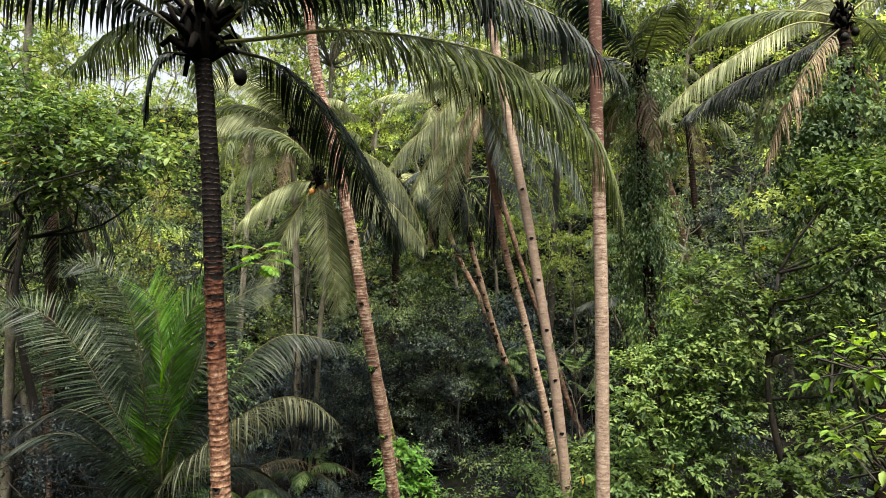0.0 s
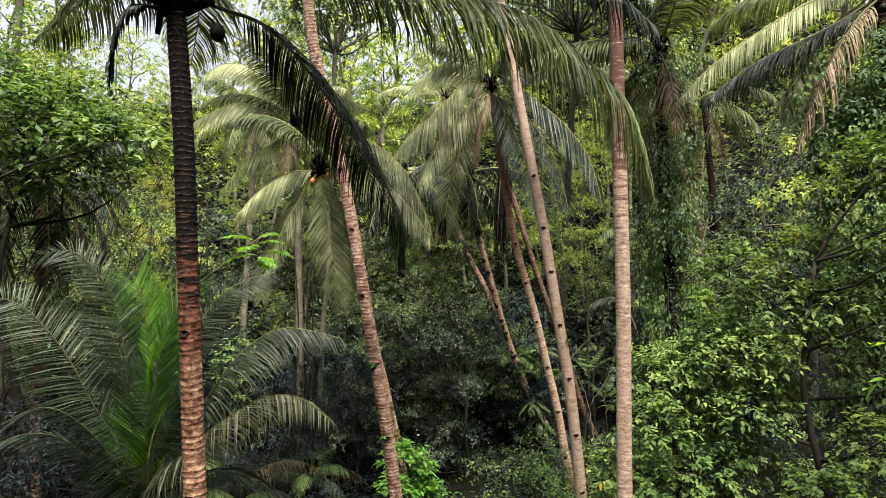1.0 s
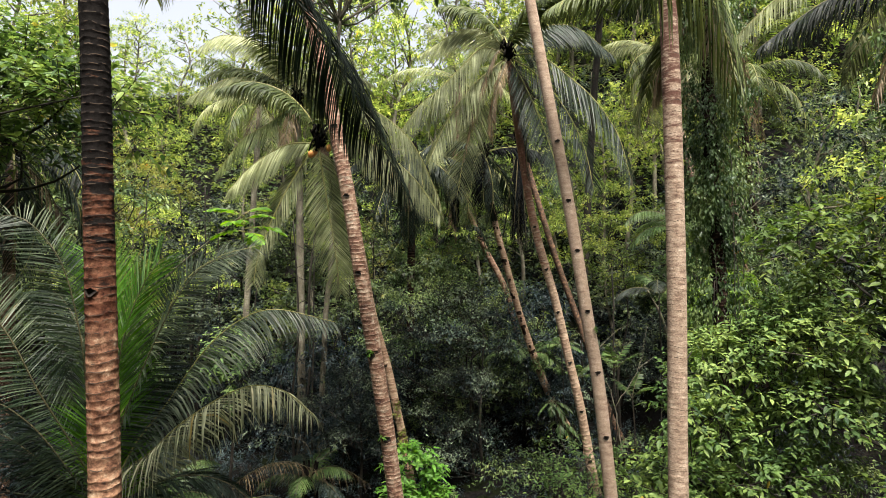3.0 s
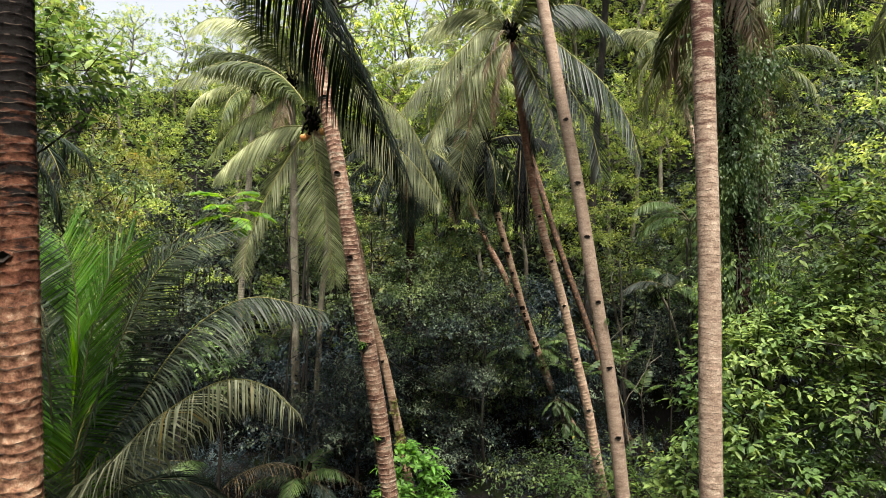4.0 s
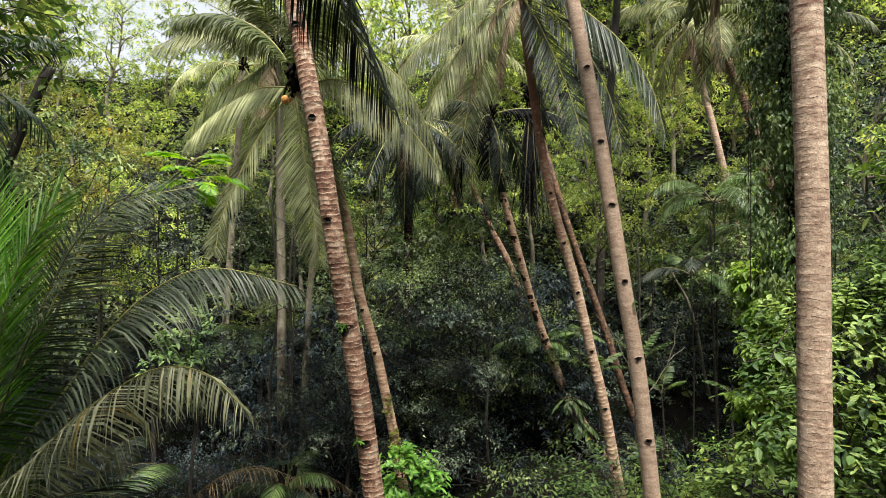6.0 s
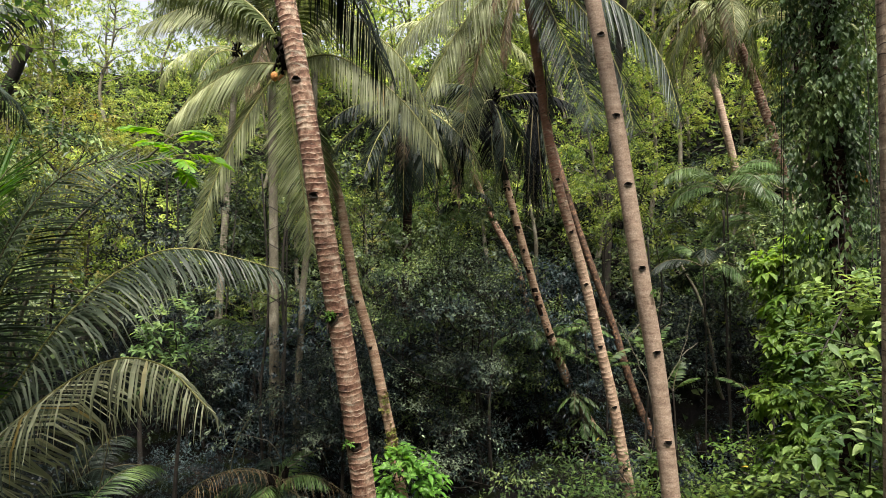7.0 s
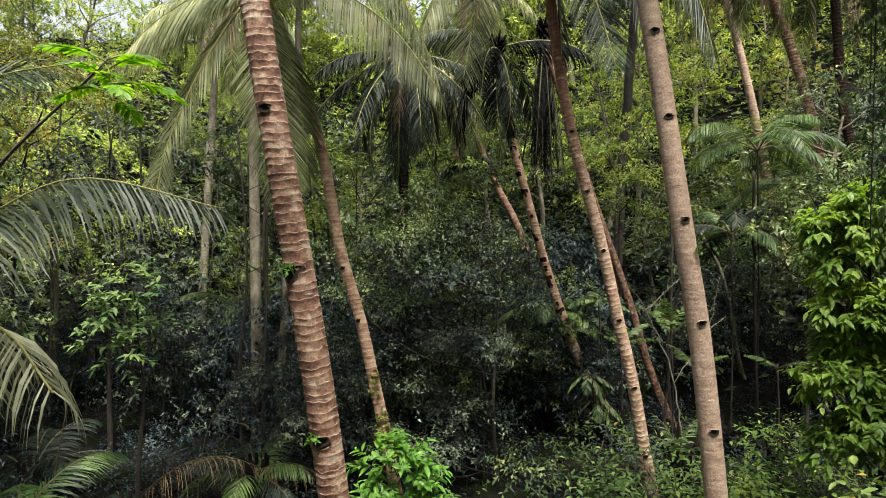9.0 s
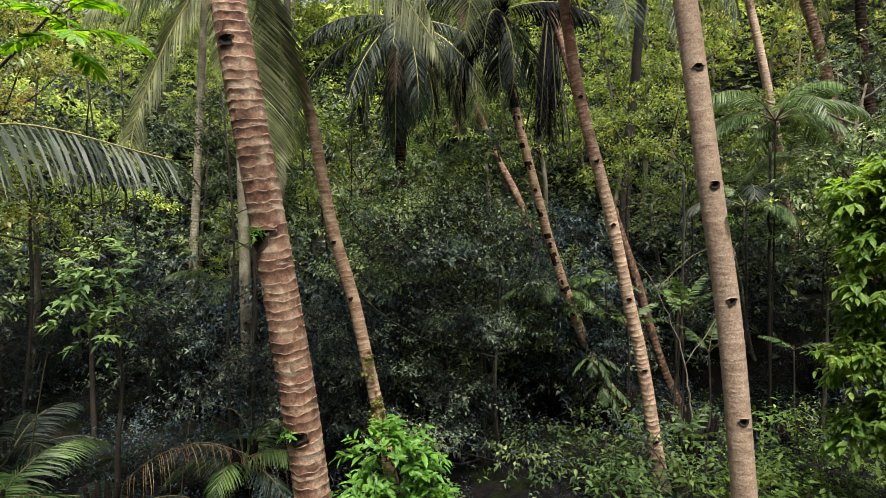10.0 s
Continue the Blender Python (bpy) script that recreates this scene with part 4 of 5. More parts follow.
palm(rng, [(11.6, 29.0, gz(11.6, 29) - 0.1), (10.34, 29.0, 10.46), (9.0, 29.0, 15.8)], 0.17, 0.13, "coconut palm leaning on the upper slope", fronds=12, elev=(-0.9, 1.2), flen=3.6,
     leaf=(FROND_PALE, FROND_GREEN), bark=(BARK_PALE, BARK_RED), seg=10, dry=3, pairs=60)
palm(rng, [(10.9, 24.0, gz(10.9, 24) - 0.1), (10.79, 24.0, 7.32), (10.5, 24.0, 9.2), (10.2, 24.0, 13.2)], 0.14, 0.12, "dark-stemmed coconut palm on the slope", fronds=11, elev=(-0.4, 1.2), flen=3.6, bark=(BARK_BLACK, SCAR_DARK), seg=10, dry=2, pairs=60)
P_TOP = (-5.48, 21.0, 11.7)
palm(rng, [(-5.18, 21.0, 0.0), (-5.22, 21.0, 1.67), (-5.29, 21.0, 5.26), (-5.37, 21.0, 8.57), P_TOP], 0.14, 0.11, "upright coconut palm with grey lichened trunk", fronds=6, elev=(0.4, 1.3), flen=3.4, bend=1.2, leaf_len=1.1,
     bark=(BARK_GREY, BARK_GREY), ring=0.14, seg=14, lip=0.005, dry=2, leaf=(FROND_GREEN, FROND_PALE), extra=[
         ([P_TOP, (-6.51, 20.73, 12.19), (-7.45, 20.47, 12.33), (-8.7, 20.2, 11.65)], FROND_PALE, dict(SHEET, leaf_len=1.25)),
         ([P_TOP, (-5.69, 20.85, 12.65), (-6.64, 20.7, 13.58), (-7.82, 20.55, 13.75), (-8.5, 20.4, 13.3)], FROND_PALE, dict(SHEET, leaf_len=1.25)),
         ([P_TOP, (-6.33, 20.8, 10.93), (-7.1, 20.6, 10.37), (-7.9, 20.4, 9.2)], FROND_GREEN, dict(SHEET, leaf_len=1.1)),
     ])
K_TOP = (-1.9, 23.5, 10.4)
palm(rng, [(-1.9, 23.6, 0.0), (-1.95, 23.6, 5.0), K_TOP], 0.17, 0.13, "shaded coconut palm with dark drooping fronds", fronds=22, elev=(-1.4, 0.1), flen=3.5, bend=0.8, leaf=(FROND_DARK,), bark=(BARK_BLACK, SCAR_DARK), seg=10, dry=2, pairs=60)
palm(rng, [(-9.9, 14.6, 0.0), (-9.8, 14.5, 4.0), (-9.8, 14.5, 8.7)], 0.14, 0.11, "coconut palm with dark crown among the trees", fronds=13, elev=(-0.9, 1.1), flen=3.2, leaf=(FROND_DARK,), seg=10, dry=1, pairs=60)
palm(rng, [(-1.0, 31.0, gz(-1, 31) - 0.1), (-0.6, 30.5, 9.0), (-0.3, 30.0, 15.2)], 0.17, 0.13, "tall coconut palm on the slope behind", fronds=15, elev=(-0.8, 1.2), flen=4.0, leaf=(FROND_PALE, FROND_GREEN), seg=10, pairs=60)
palm(rng, [(-9.5, 27.0, gz(-9.5, 27) - 0.1), (-9.2, 27.0, 8.0), (-8.9, 27.0, 13.4)], 0.14, 0.12, "coconut palm standing among slope trees", bark=(BARK_GREY, BARK_GREY), fronds=15, elev=(-0.8, 1.2), flen=3.8, leaf=(FROND_GREEN, FROND_PALE), seg=10, pairs=60)

# moss and small leaves that grow on the stems
for x, y, z, n, leaf, lab in [(-1.42, 11.48, 4.84, 16, LEAF_LIME, "tuft of moss in a notch of a palm"), (-1.2, 11.47, 3.52, 12, LEAF_LIME, "tuft of moss in a notch of a palm"), (-1.5, 16.9, 1.95, 60, LEAF_OLIVE, "mossy growth round the foot of a palm"), (-1.65, 16.9, 2.6, 40, LEAF_OLIVE, "mossy growth round the foot of a palm"),
                              (2.5, 21.86, 2.95, 60, LEAF_MID, "small ferns growing on a palm stem"), (2.95, 21.86, 1.85, 50, LEAF_SHADE, "small ferns growing on a palm stem"), (2.6, 13.8, 5.0, 10, LEAF_LIME, "tuft of moss on a palm stem")]:
    big = n > 30
    (v, t), *_ = sprigs(rng, [(x, y, z, 0.1 if big else 0.035, 0.1 if big else 0.03, 0.3 if big else 0.03)], n, 5, 0.14 if leaf in (LEAF_MID, LEAF_SHADE) else 0.045, 0.05 if big else 0.02, 0.2 if leaf in (LEAF_MID, LEAF_SHADE) else 0.05)
    tuft = new("moss" if leaf in (LEAF_LIME, LEAF_OLIVE) else "fern", Geo().add(v, t).mesh("tuft", [leaf], (x, y, z), smooth=False))
    tuft.location = (x, y, z)
    tagged(tuft, lab, "moss" if leaf in (LEAF_LIME, LEAF_OLIVE) else "fern", kind="stuff")

tuft = thing("epiphyte", (4.9, 13.25, 6.66), "small plant with orange leaves growing in a climber", "plant")
(v, t), *_ = sprigs(rng, [(0, 0, 0, 0.1, 0.1, 0.16)], 9, 5, 0.13, 0.055, 0.14, True, -1, 0.3, 0.5)
part("foliage", Geo().add(v, t), LEAF_ORANGE, tuft, kind="stuff")
part("stem", Geo().add(*tube([(0, 0.1, -0.3), (0, 0.05, -0.1), (0, 0, 0.1)], [0.012, 0.01, 0.005], 6)), BARK_BROWN, tuft)

# ---- low palms ----


def low_palm(rng, base, name, label, paths, mats, category="palm", **kw):
    p = thing(name, base, label, category)
    heart = Geo()
    for k in range(9):
        a = k * 2.4
        q = np.array(base) + (0.1 * math.cos(a), 0.1 * math.sin(a), 0)
        heart.add(*tube([q, q + (0.06 * math.cos(a), 0.06 * math.sin(a), 0.5), q + (0.14 * math.cos(a), 0.14 * math.sin(a), 0.95)], [0.07, 0.055, 0.03], 6))
    part("stem", heart, FIBRE, p, "", base)
    for k, (path, m) in enumerate(zip(paths, mats)):
        alone = k == 0 and m is FROND_PALE
        habit = dict(kw)
        if m is FROND_YOUNG and name == "young_coconut_palm":
            habit.update(sweep=0.15, hang=0.12, fold=0.0, width=0.027, start=0.3, leaf_len=1.05, tip=0.6, pairs=190, roll=0.9)
        if m is FROND_SILVER:
            habit.update(sweep=-0.4, hang=0.16, fold=0.12, leaf_len=0.98, pairs=185, width=0.023, roll=0.7)
        if name == "young_coconut_palm" and k == 1:
            habit.update(hang=0.42, fold=0.6, sweep=-0.1, leaf_len=1.1, width=0.028, pairs=150, roll=0.3)
        if alone:
            habit.update(hang=0.7, fold=0.45, width=0.034)
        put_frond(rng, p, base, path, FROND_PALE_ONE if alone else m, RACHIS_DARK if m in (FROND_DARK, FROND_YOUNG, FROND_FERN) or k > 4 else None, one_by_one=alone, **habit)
    return p


YB = (-5.25, 10.85, gz(-5.25, 10.85))
ys = (-5.2, 10.85, 2.4)
arching_out = [
    [YB, ys, (-4.85, 10.7, 3.2), (-4.39, 10.5, 3.55), (-3.77, 10.3, 4.08), (-2.89, 10.0, 4.58), (-2.25, 9.7, 4.63), (-1.76, 9.4, 4.4)],
    [YB, ys, (-4.87, 10.8, 3.41), (-4.36, 10.9, 4.16), (-3.9, 11.0, 4.87), (-3.47, 11.2, 5.33), (-2.89, 11.3, 5.54), (-1.97, 11.5, 5.33)],
    [YB, ys, (-5.14, 10.8, 3.6), (-4.85, 11.0, 4.53), (-4.39, 11.3, 5.88), (-3.87, 11.5, 6.36), (-3.31, 11.7, 6.55)],
]
upright = [
    [YB, ys, (-5.3, 10.9, 3.7), (-5.3, 11.0, 5.0), (-5.45, 11.05, 5.9), (-5.65, 11.1, 6.4)],
    [YB, ys, (-5.22, 10.9, 3.7), (-5.1, 10.95, 5.0), (-4.88, 11.0, 5.8), (-4.6, 11.05, 6.3)],
    [YB, ys, (-5.45, 10.8, 3.56), (-5.46, 10.6, 4.89), (-5.63, 10.5, 5.93), (-5.84, 10.4, 6.49), (-6.25, 10.3, 6.9), (-6.75, 10.2, 6.85)],
    [YB, ys, (-5.54, 10.6, 3.52), (-5.89, 10.3, 4.44), (-6.18, 10.2, 5.1), (-6.53, 10.1, 5.65), (-6.92, 10.0, 6.05), (-7.4, 9.9, 6.15), (-8.0, 9.8, 5.9)],
]
spreading = [
    [YB, ys, (-5.6, 10.5, 3.1), (-6.29, 10.2, 3.85), (-6.88, 10.0, 3.95), (-7.5, 9.9, 3.6)],
    [YB, ys, (-5.3, 10.3, 3.2), (-5.7, 9.9, 4.1), (-6.2, 9.6, 4.5), (-6.8, 9.3, 4.2)],
    [YB, ys, (-5.6, 11.2, 3.8), (-6.3, 11.7, 5.2), (-7.1, 12.1, 5.8), (-7.9, 12.4, 5.5)],
    [YB, ys, (-4.7, 10.6, 2.9), (-4.0, 10.6, 3.2), (-3.4, 10.7, 3.1), (-2.9, 10.8, 2.7)],
    [YB, ys, (-5.04, 10.75, 3.52), (-4.81, 10.7, 4.24), (-4.43, 10.6, 5.04), (-4.09, 10.6, 5.74), (-3.75, 10.7, 6.2), (-3.29, 10.8, 6.39)],
]
low_palm(rng, YB, "young_coconut_palm", "stemless young coconut palm with long dark arching fronds", arching_out + upright + spreading, [FROND_PALE, FROND_GLOSS, FROND_SILVER, FROND_YOUNG, FROND_YOUNG, FROND_SILVER, FROND_SILVER, FROND_DARK, FROND_DARK, FROND_DARK, FROND_DARK, FROND_SILVER], leaf_len=0.95, pairs=130, hang=0.3, start=0.22, width=0.03, thick=0.014, fold=0.15)


def rosette(rng, base, name, label, n, flen, mats, elev=(0.2, 1.2), bend=1.3, height=0.5, **kw):
    top = np.array(base) + (0, 0, height)
    tall = height > 1
    paths = []
    for k in range(n):
        e = elev[0] + (elev[1] - elev[0]) * (k + 0.5) / n
        paths.append(([] if tall else [tuple(base)]) + frond_path(top, k * 2.4 + rng.normal(0, 0.2), e, flen * rng.uniform(0.8, 1.15), bend))
    p = low_palm(rng, base, name, label, paths, [mats[k % len(mats)] for k in range(n)], **kw)
    if tall:
        line, q = smooth_line([base, np.array(base) + (0.1, 0.1, height * 0.5), top + (0, 0, 0.1)], 0.3)
        part("trunk", Geo().add(*tube(line, 0.022, 8)), BARK_BROWN, p, "", base)
    return p


for x, y, h, fl, nn, mm in [(-7.3, 16.0, 0.5, 2.3, 10, (FROND_FERN,)), (-5.6, 16.2, 0.3, 1.7, 8, (FROND_FERN, FROND_DARK)), (-8.6, 18.0, 0.6, 2.2, 9, (FROND_DARK,)), (-4.2, 18.2, 0.5, 1.7, 9, (FROND_FERN, FROND_DARK)),
                            (7.2, 22.0, 7.5, 2.3, 12, (FROND_FERN,)), (6.3, 21.4, 5.4, 1.8, 7, (FROND_DARK, FROND_FERN)), (9.2, 23.4, 6.6, 2.4, 9, (FROND_FERN,)), (2.2, 23.0, 3.2, 1.7, 8, (FROND_FERN,)), (-6.9, 24.0, 3.0, 1.9, 9, (FROND_FERN,))]:
    rosette(rng, (x, y, gz(x, y)), "palm_seedling", "small feathery palm among the undergrowth", nn, fl, mm, height=h - gz(x, y) if h > 2 else h, leaf_len=0.3 * fl, pairs=75, hang=0.4, width=0.028, start=0.2, thick=0.012, bend=1.7)
for x, y, h, fl, nn, lean in [(4.75, 21.0, 2.9, 1.2, 5, 1.2), (5.2, 20.6, 2.2, 0.9, 4, 1.1), (3.7, 21.6, 2.6, 1.1, 6, 0.8), (3.2, 21.7, 3.7, 0.9, 6, 0.3), (2.9, 21.6, 1.9, 0.8, 7, -0.3), (3.1, 21.5, 1.3, 0.8, 7, -0.4), (7.0, 20.6, 2.3, 0.9, 3, 0.6), (4.4, 19.4, 0.7, 1.0, 6, 0.9)]:
    rosette(rng, (x, y, gz(x, y)), "fern", "green fern with broad pinnate leaves in the shade", nn, fl, (FROND_FERN,), elev=(lean - 0.3, lean + 0.3), bend=0.9, height=max(h - gz(x, y), 0.3), leaf_len=0.24, pairs=14, hang=0.25, width=0.075, start=0.2, thick=0.008, category="fern")

# ---- climber column ----
col = thing("climber", (4.5, 12.8, gz(4.5, 12.8)), "dark leafy climber draped over a palm stem", "vine")
lumps = [(0.1 - 0.03 * (z - 8) + rng.normal(0, 0.22), 0.1 + rng.normal(0, 0.15), z, w, w, 0.3) for z in np.arange(5.6, 11.4, 0.16) for w in [rng.uniform(0.27, 0.48) * min(1, 0.35 + 0.2 * (z - 5))]]
(v, t), org, dr, rc = sprigs(rng, lumps, 1800, 7, 0.074, 0.046, 0.32, False, -1, 0.3, 0.9)
strand = [(rng.normal(-0.05, 0.34), rng.normal(-0.1, 0.3), z, 0.1, 0.1, 0.5) for z in rng.uniform(4.3, 8.5, 26)]
(v2, t2), *_ = sprigs(rng, strand, 420, 7, 0.085, 0.052, 0.32, True, -1, 0.3, 1.0)
g = Geo()
for k in range(12):
    a = rng.uniform(0, 6.28)
    x, y = 0.45 * math.cos(a) - 0.05, 0.45 * math.sin(a)
    z1 = rng.uniform(5, 10)
    z0 = max(4.6, z1 - rng.uniform(1.5, 4))
    line, q = smooth_line([(x * 0.4, y * 0.4, z1 + 0.5), (x, y, z1), (x * 1.1, y * 1.1, (z0 + z1) / 2), (x * 1.15, y * 1.1, z0)], 0.4)
    g.add(*tube(line, 0.006, 5))
part("stem", g, BARK_BROWN, col, kind="stuff")
part("foliage", Geo().add(v, t), LEAF_CLIMB, col, smooth=False, kind="stuff")
part("hanging_strand", Geo().add(v2, t2), LEAF_VINE, col, smooth=False, kind="stuff")

col = thing("climber", (8.4, 11.9, gz(8.4, 11.9)), "dark climber heaped over a palm stem", "vine")
lumps = [(-0.15 + 0.3 * math.sin(4 * z), 0.1, z, 0.75, 0.6, 0.7) for z in np.arange(4.0, 11.0, 0.7)] + [(-0.9, 0.0, 9.8, 0.7, 0.5, 0.7), (-1.0, -0.1, 8.8, 0.6, 0.5, 0.6), (0.8, 0.0, 9.0, 0.6, 0.5, 0.8)]
(v, t), org, dr, rc = sprigs(rng, lumps, 1500, 7, 0.14, 0.09, 0.4, False, -1, 0.3, 0.6)
g = Geo()
for k in range(10):
    x, y, z1 = rng.uniform(-0.9, 0.8), rng.uniform(-0.5, 0.5), rng.uniform(6, 10)
    line, q = smooth_line([(x * 0.5, y, z1), (x, y, z1 - 1.2), (x * 1.1, y, z1 - 3.5)], 0.4)
    g.add(*tube(line, 0.006, 5))
part("stem", g, BARK_BROWN, col, kind="stuff")
part("foliage", Geo().add(v, t), LEAF_VINE, col, smooth=False, kind="stuff")

# ---- broadleaf shrubs and trees near the path ----


def heap(rng, pts, base, spread=0.35, r=(0.45, 0.75), flat=0.75):
    return [(x - base[0] + rng.normal(0, spread * 0.3), y - base[1] + rng.normal(0, spread), z - base[2], q, q, q * flat) for x, y, z in pts for q in [rng.uniform(*r)]]


def shrub(rng, x, y, pts, count, per, length, width, leaf, label, r=(0.45, 0.75), full=False, group="", name="shrub", rad=0.05, spread=0.35, reach=0.4, bark=BARK_BROWN, flat=0.75, **kw):
    base = (x, y, gz(x, y))
    lp = heap(rng, pts, base, spread, r, flat)
    return tree(rng, name, base, max(p[2] for p in lp) * 0.8, lp, count, per, length, width, leaf, label, "shrub" if name == "shrub" else "tree", bark, rad, reach, full, group, **kw)


shrub(rng, 3.8, 10.8, [(2.75, 10.4, 2.2), (3.0, 10.5, 3.2), (3.15, 10.5, 4.1), (3.7, 10.6, 4.7), (4.3, 10.7, 5.0), (3.6, 10.3, 2.6), (4.3, 10.3, 3.3), (2.7, 10.7, 1.2), (3.6, 10.2, 1.4), (4.6, 10.2, 1.8), (4.9, 10.8, 5.2), (4.7, 10.5, 4.2)],
      1180, 8, 0.128, 0.066, LEAF_BUSH, "dense green shrub with broad leaves", full=True, spread=0.2, group="broadleaf shrubs", twigs=200, single=LEAF_BUSH_ONE)
shrub(rng, 5.9, 10.2, [(5.3, 10.2, 4.4), (5.8, 10.0, 5.2), (6.3, 9.8, 6.0), (6.9, 9.8, 6.9), (7.5, 9.9, 7.6), (5.4, 10.4, 5.9), (6.1, 10.5, 6.9), (5.5, 9.3, 3.2), (6.3, 9.0, 4.0), (7.2, 9.0, 5.2), (6.0, 8.8, 2.2), (7.0, 8.8, 2.8), (7.9, 9.3, 6.3), (5.0, 10.5, 6.5), (7.8, 9.7, 8.4), (7.0, 10.2, 8.1)],
      1150, 8, 0.15, 0.08, LEAF_FRESH, "tall green shrub with broad pointed leaves", full=True, group="broadleaf shrubs", name="broadleaf_tree", rad=0.09, twigs=250, single=LEAF_FRESH_ONE)
shrub(rng, 5.4, 12.6, [(4.9, 12.6, 3.6), (5.0, 12.5, 4.6), (5.3, 12.5, 5.4), (5.7, 12.6, 4.9), (5.6, 12.3, 3.0), (6.1, 12.7, 5.8), (4.7, 12.4, 2.6), (5.2, 12.3, 1.8), (6.3, 12.7, 4.2)],
      980, 8, 0.115, 0.06, LEAF_BUSH, "leafy shrub hung with green climbers", full=True, group="broadleaf shrubs", twigs=120, hang=0.4, r=(0.4, 0.65))
shrub(rng, 6.5, 16.8, [(6.0, 16.6, 5.3), (6.2, 16.6, 4.7), (6.0, 16.5, 4.1), (6.3, 16.5, 3.5), (6.0, 16.5, 2.9), (6.25, 16.4, 2.3), (5.95, 16.4, 1.9), (6.5, 16.7, 5.7), (6.7, 16.7, 5.0), (6.7, 16.5, 4.1), (6.8, 16.5, 2.8)],
      1000, 8, 0.19, 0.095, LEAF_BRIGHT, "tall leafy shrub with bright hanging leaves", full=True, group="broadleaf shrubs", twigs=120, hang=0.35, r=(0.4, 0.55), spread=0.15, reach=0.3)
for x, y in [(3.9, 15.6), (4.9, 16.4), (2.3, 16.6), (3.2, 17.6), (5.6, 17.6), (4.3, 18.4), (2.6, 18.6), (6.2, 19.0)]:
    shrub(rng, x, y, [(x - 0.6, y, 0.3), (x + 0.4, y - 0.3, 0.5), (x, y + 0.3, 0.95), (x + 0.9, y + 0.2, 0.2)], 80, 7, 0.17, 0.07, LEAF_BUSH if x < 3.5 else LEAF_FRESH, "low green shrub on the valley floor", full=True, group="low shrubs", r=(0.3, 0.5), twigs=30, reach=0.65)
shrub(rng, -1.0, 16.0, [(-1.35, 15.9, 0.9), (-0.8, 15.8, 1.1), (-1.05, 15.9, 1.55), (-0.6, 16.0, 0.7)], 150, 8, 0.22, 0.095, LEAF_LIME, "small shrub with fresh bright green leaves", full=True, r=(0.3, 0.45), twigs=60, single=LEAF_LIME_ONE)
TH = [(x - 0.55 - (0.5 if x > 0.8 and z < 3 else 0), y, z) for x, y, z in [(-2.2, 19.6, 1.5), (-1.5, 19.5, 2.6), (-0.8, 19.3, 3.5), (0.0, 19.4, 4.3), (0.9, 19.6, 4.7), (1.2, 19.8, 3.8), (0.4, 19.0, 3.0), (-0.5, 18.9, 2.0), (0.9, 18.9, 1.6), (1.35, 19.4, 2.5), (-1.8, 19.4, 3.7), (-0.9, 19.9, 4.9), (0.2, 20.2, 5.3), (1.4, 19.8, 1.1), (-0.2, 18.5, 0.9), (-1.2, 18.8, 1.0), (1.3, 19.2, 2.9), (-0.3, 19.4, 5.0)]]
# shade is put into the thicket's leaf colour, its lit top kept lighter
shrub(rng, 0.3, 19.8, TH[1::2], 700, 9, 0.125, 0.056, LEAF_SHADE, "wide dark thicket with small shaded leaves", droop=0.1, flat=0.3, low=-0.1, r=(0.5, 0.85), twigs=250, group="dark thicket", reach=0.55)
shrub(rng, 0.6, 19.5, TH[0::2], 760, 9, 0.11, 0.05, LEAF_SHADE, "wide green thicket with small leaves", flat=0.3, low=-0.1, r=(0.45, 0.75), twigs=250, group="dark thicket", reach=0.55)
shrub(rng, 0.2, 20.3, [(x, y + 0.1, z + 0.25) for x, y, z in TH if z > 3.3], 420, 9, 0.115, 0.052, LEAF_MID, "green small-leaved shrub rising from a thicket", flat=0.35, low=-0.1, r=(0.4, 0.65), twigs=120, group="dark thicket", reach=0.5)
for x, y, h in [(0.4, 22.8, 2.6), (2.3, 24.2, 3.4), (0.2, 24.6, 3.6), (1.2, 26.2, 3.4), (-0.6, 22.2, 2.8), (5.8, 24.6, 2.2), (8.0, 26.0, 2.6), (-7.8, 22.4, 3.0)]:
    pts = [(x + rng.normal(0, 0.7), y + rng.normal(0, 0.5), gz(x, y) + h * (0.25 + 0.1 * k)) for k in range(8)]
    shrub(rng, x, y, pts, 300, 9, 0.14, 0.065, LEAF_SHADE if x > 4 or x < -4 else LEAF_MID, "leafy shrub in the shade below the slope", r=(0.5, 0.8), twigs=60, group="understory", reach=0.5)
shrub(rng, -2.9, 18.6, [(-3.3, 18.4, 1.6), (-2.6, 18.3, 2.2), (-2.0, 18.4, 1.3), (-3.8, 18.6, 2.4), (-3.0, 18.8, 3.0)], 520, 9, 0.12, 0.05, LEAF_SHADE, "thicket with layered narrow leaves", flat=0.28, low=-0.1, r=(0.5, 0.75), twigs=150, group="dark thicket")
shrub(rng, -7.4, 14.0, [(-8.4, 13.8, 3.6), (-7.8, 13.7, 2.8), (-7.0, 13.8, 3.1), (-8.8, 13.8, 2.2), (-7.5, 13.5, 1.6), (-6.5, 13.8, 2.0)], 700, 9, 0.1, 0.038, LEAF_DEEP_SHADE, "shaded shrub with narrow dark leaves", r=(0.6, 0.9), twigs=150, group="dark thicket")
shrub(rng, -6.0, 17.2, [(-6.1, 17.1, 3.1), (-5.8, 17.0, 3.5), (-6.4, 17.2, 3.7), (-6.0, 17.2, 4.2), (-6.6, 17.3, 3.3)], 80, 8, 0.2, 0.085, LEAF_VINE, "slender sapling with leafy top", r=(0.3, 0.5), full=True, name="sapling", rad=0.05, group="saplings")
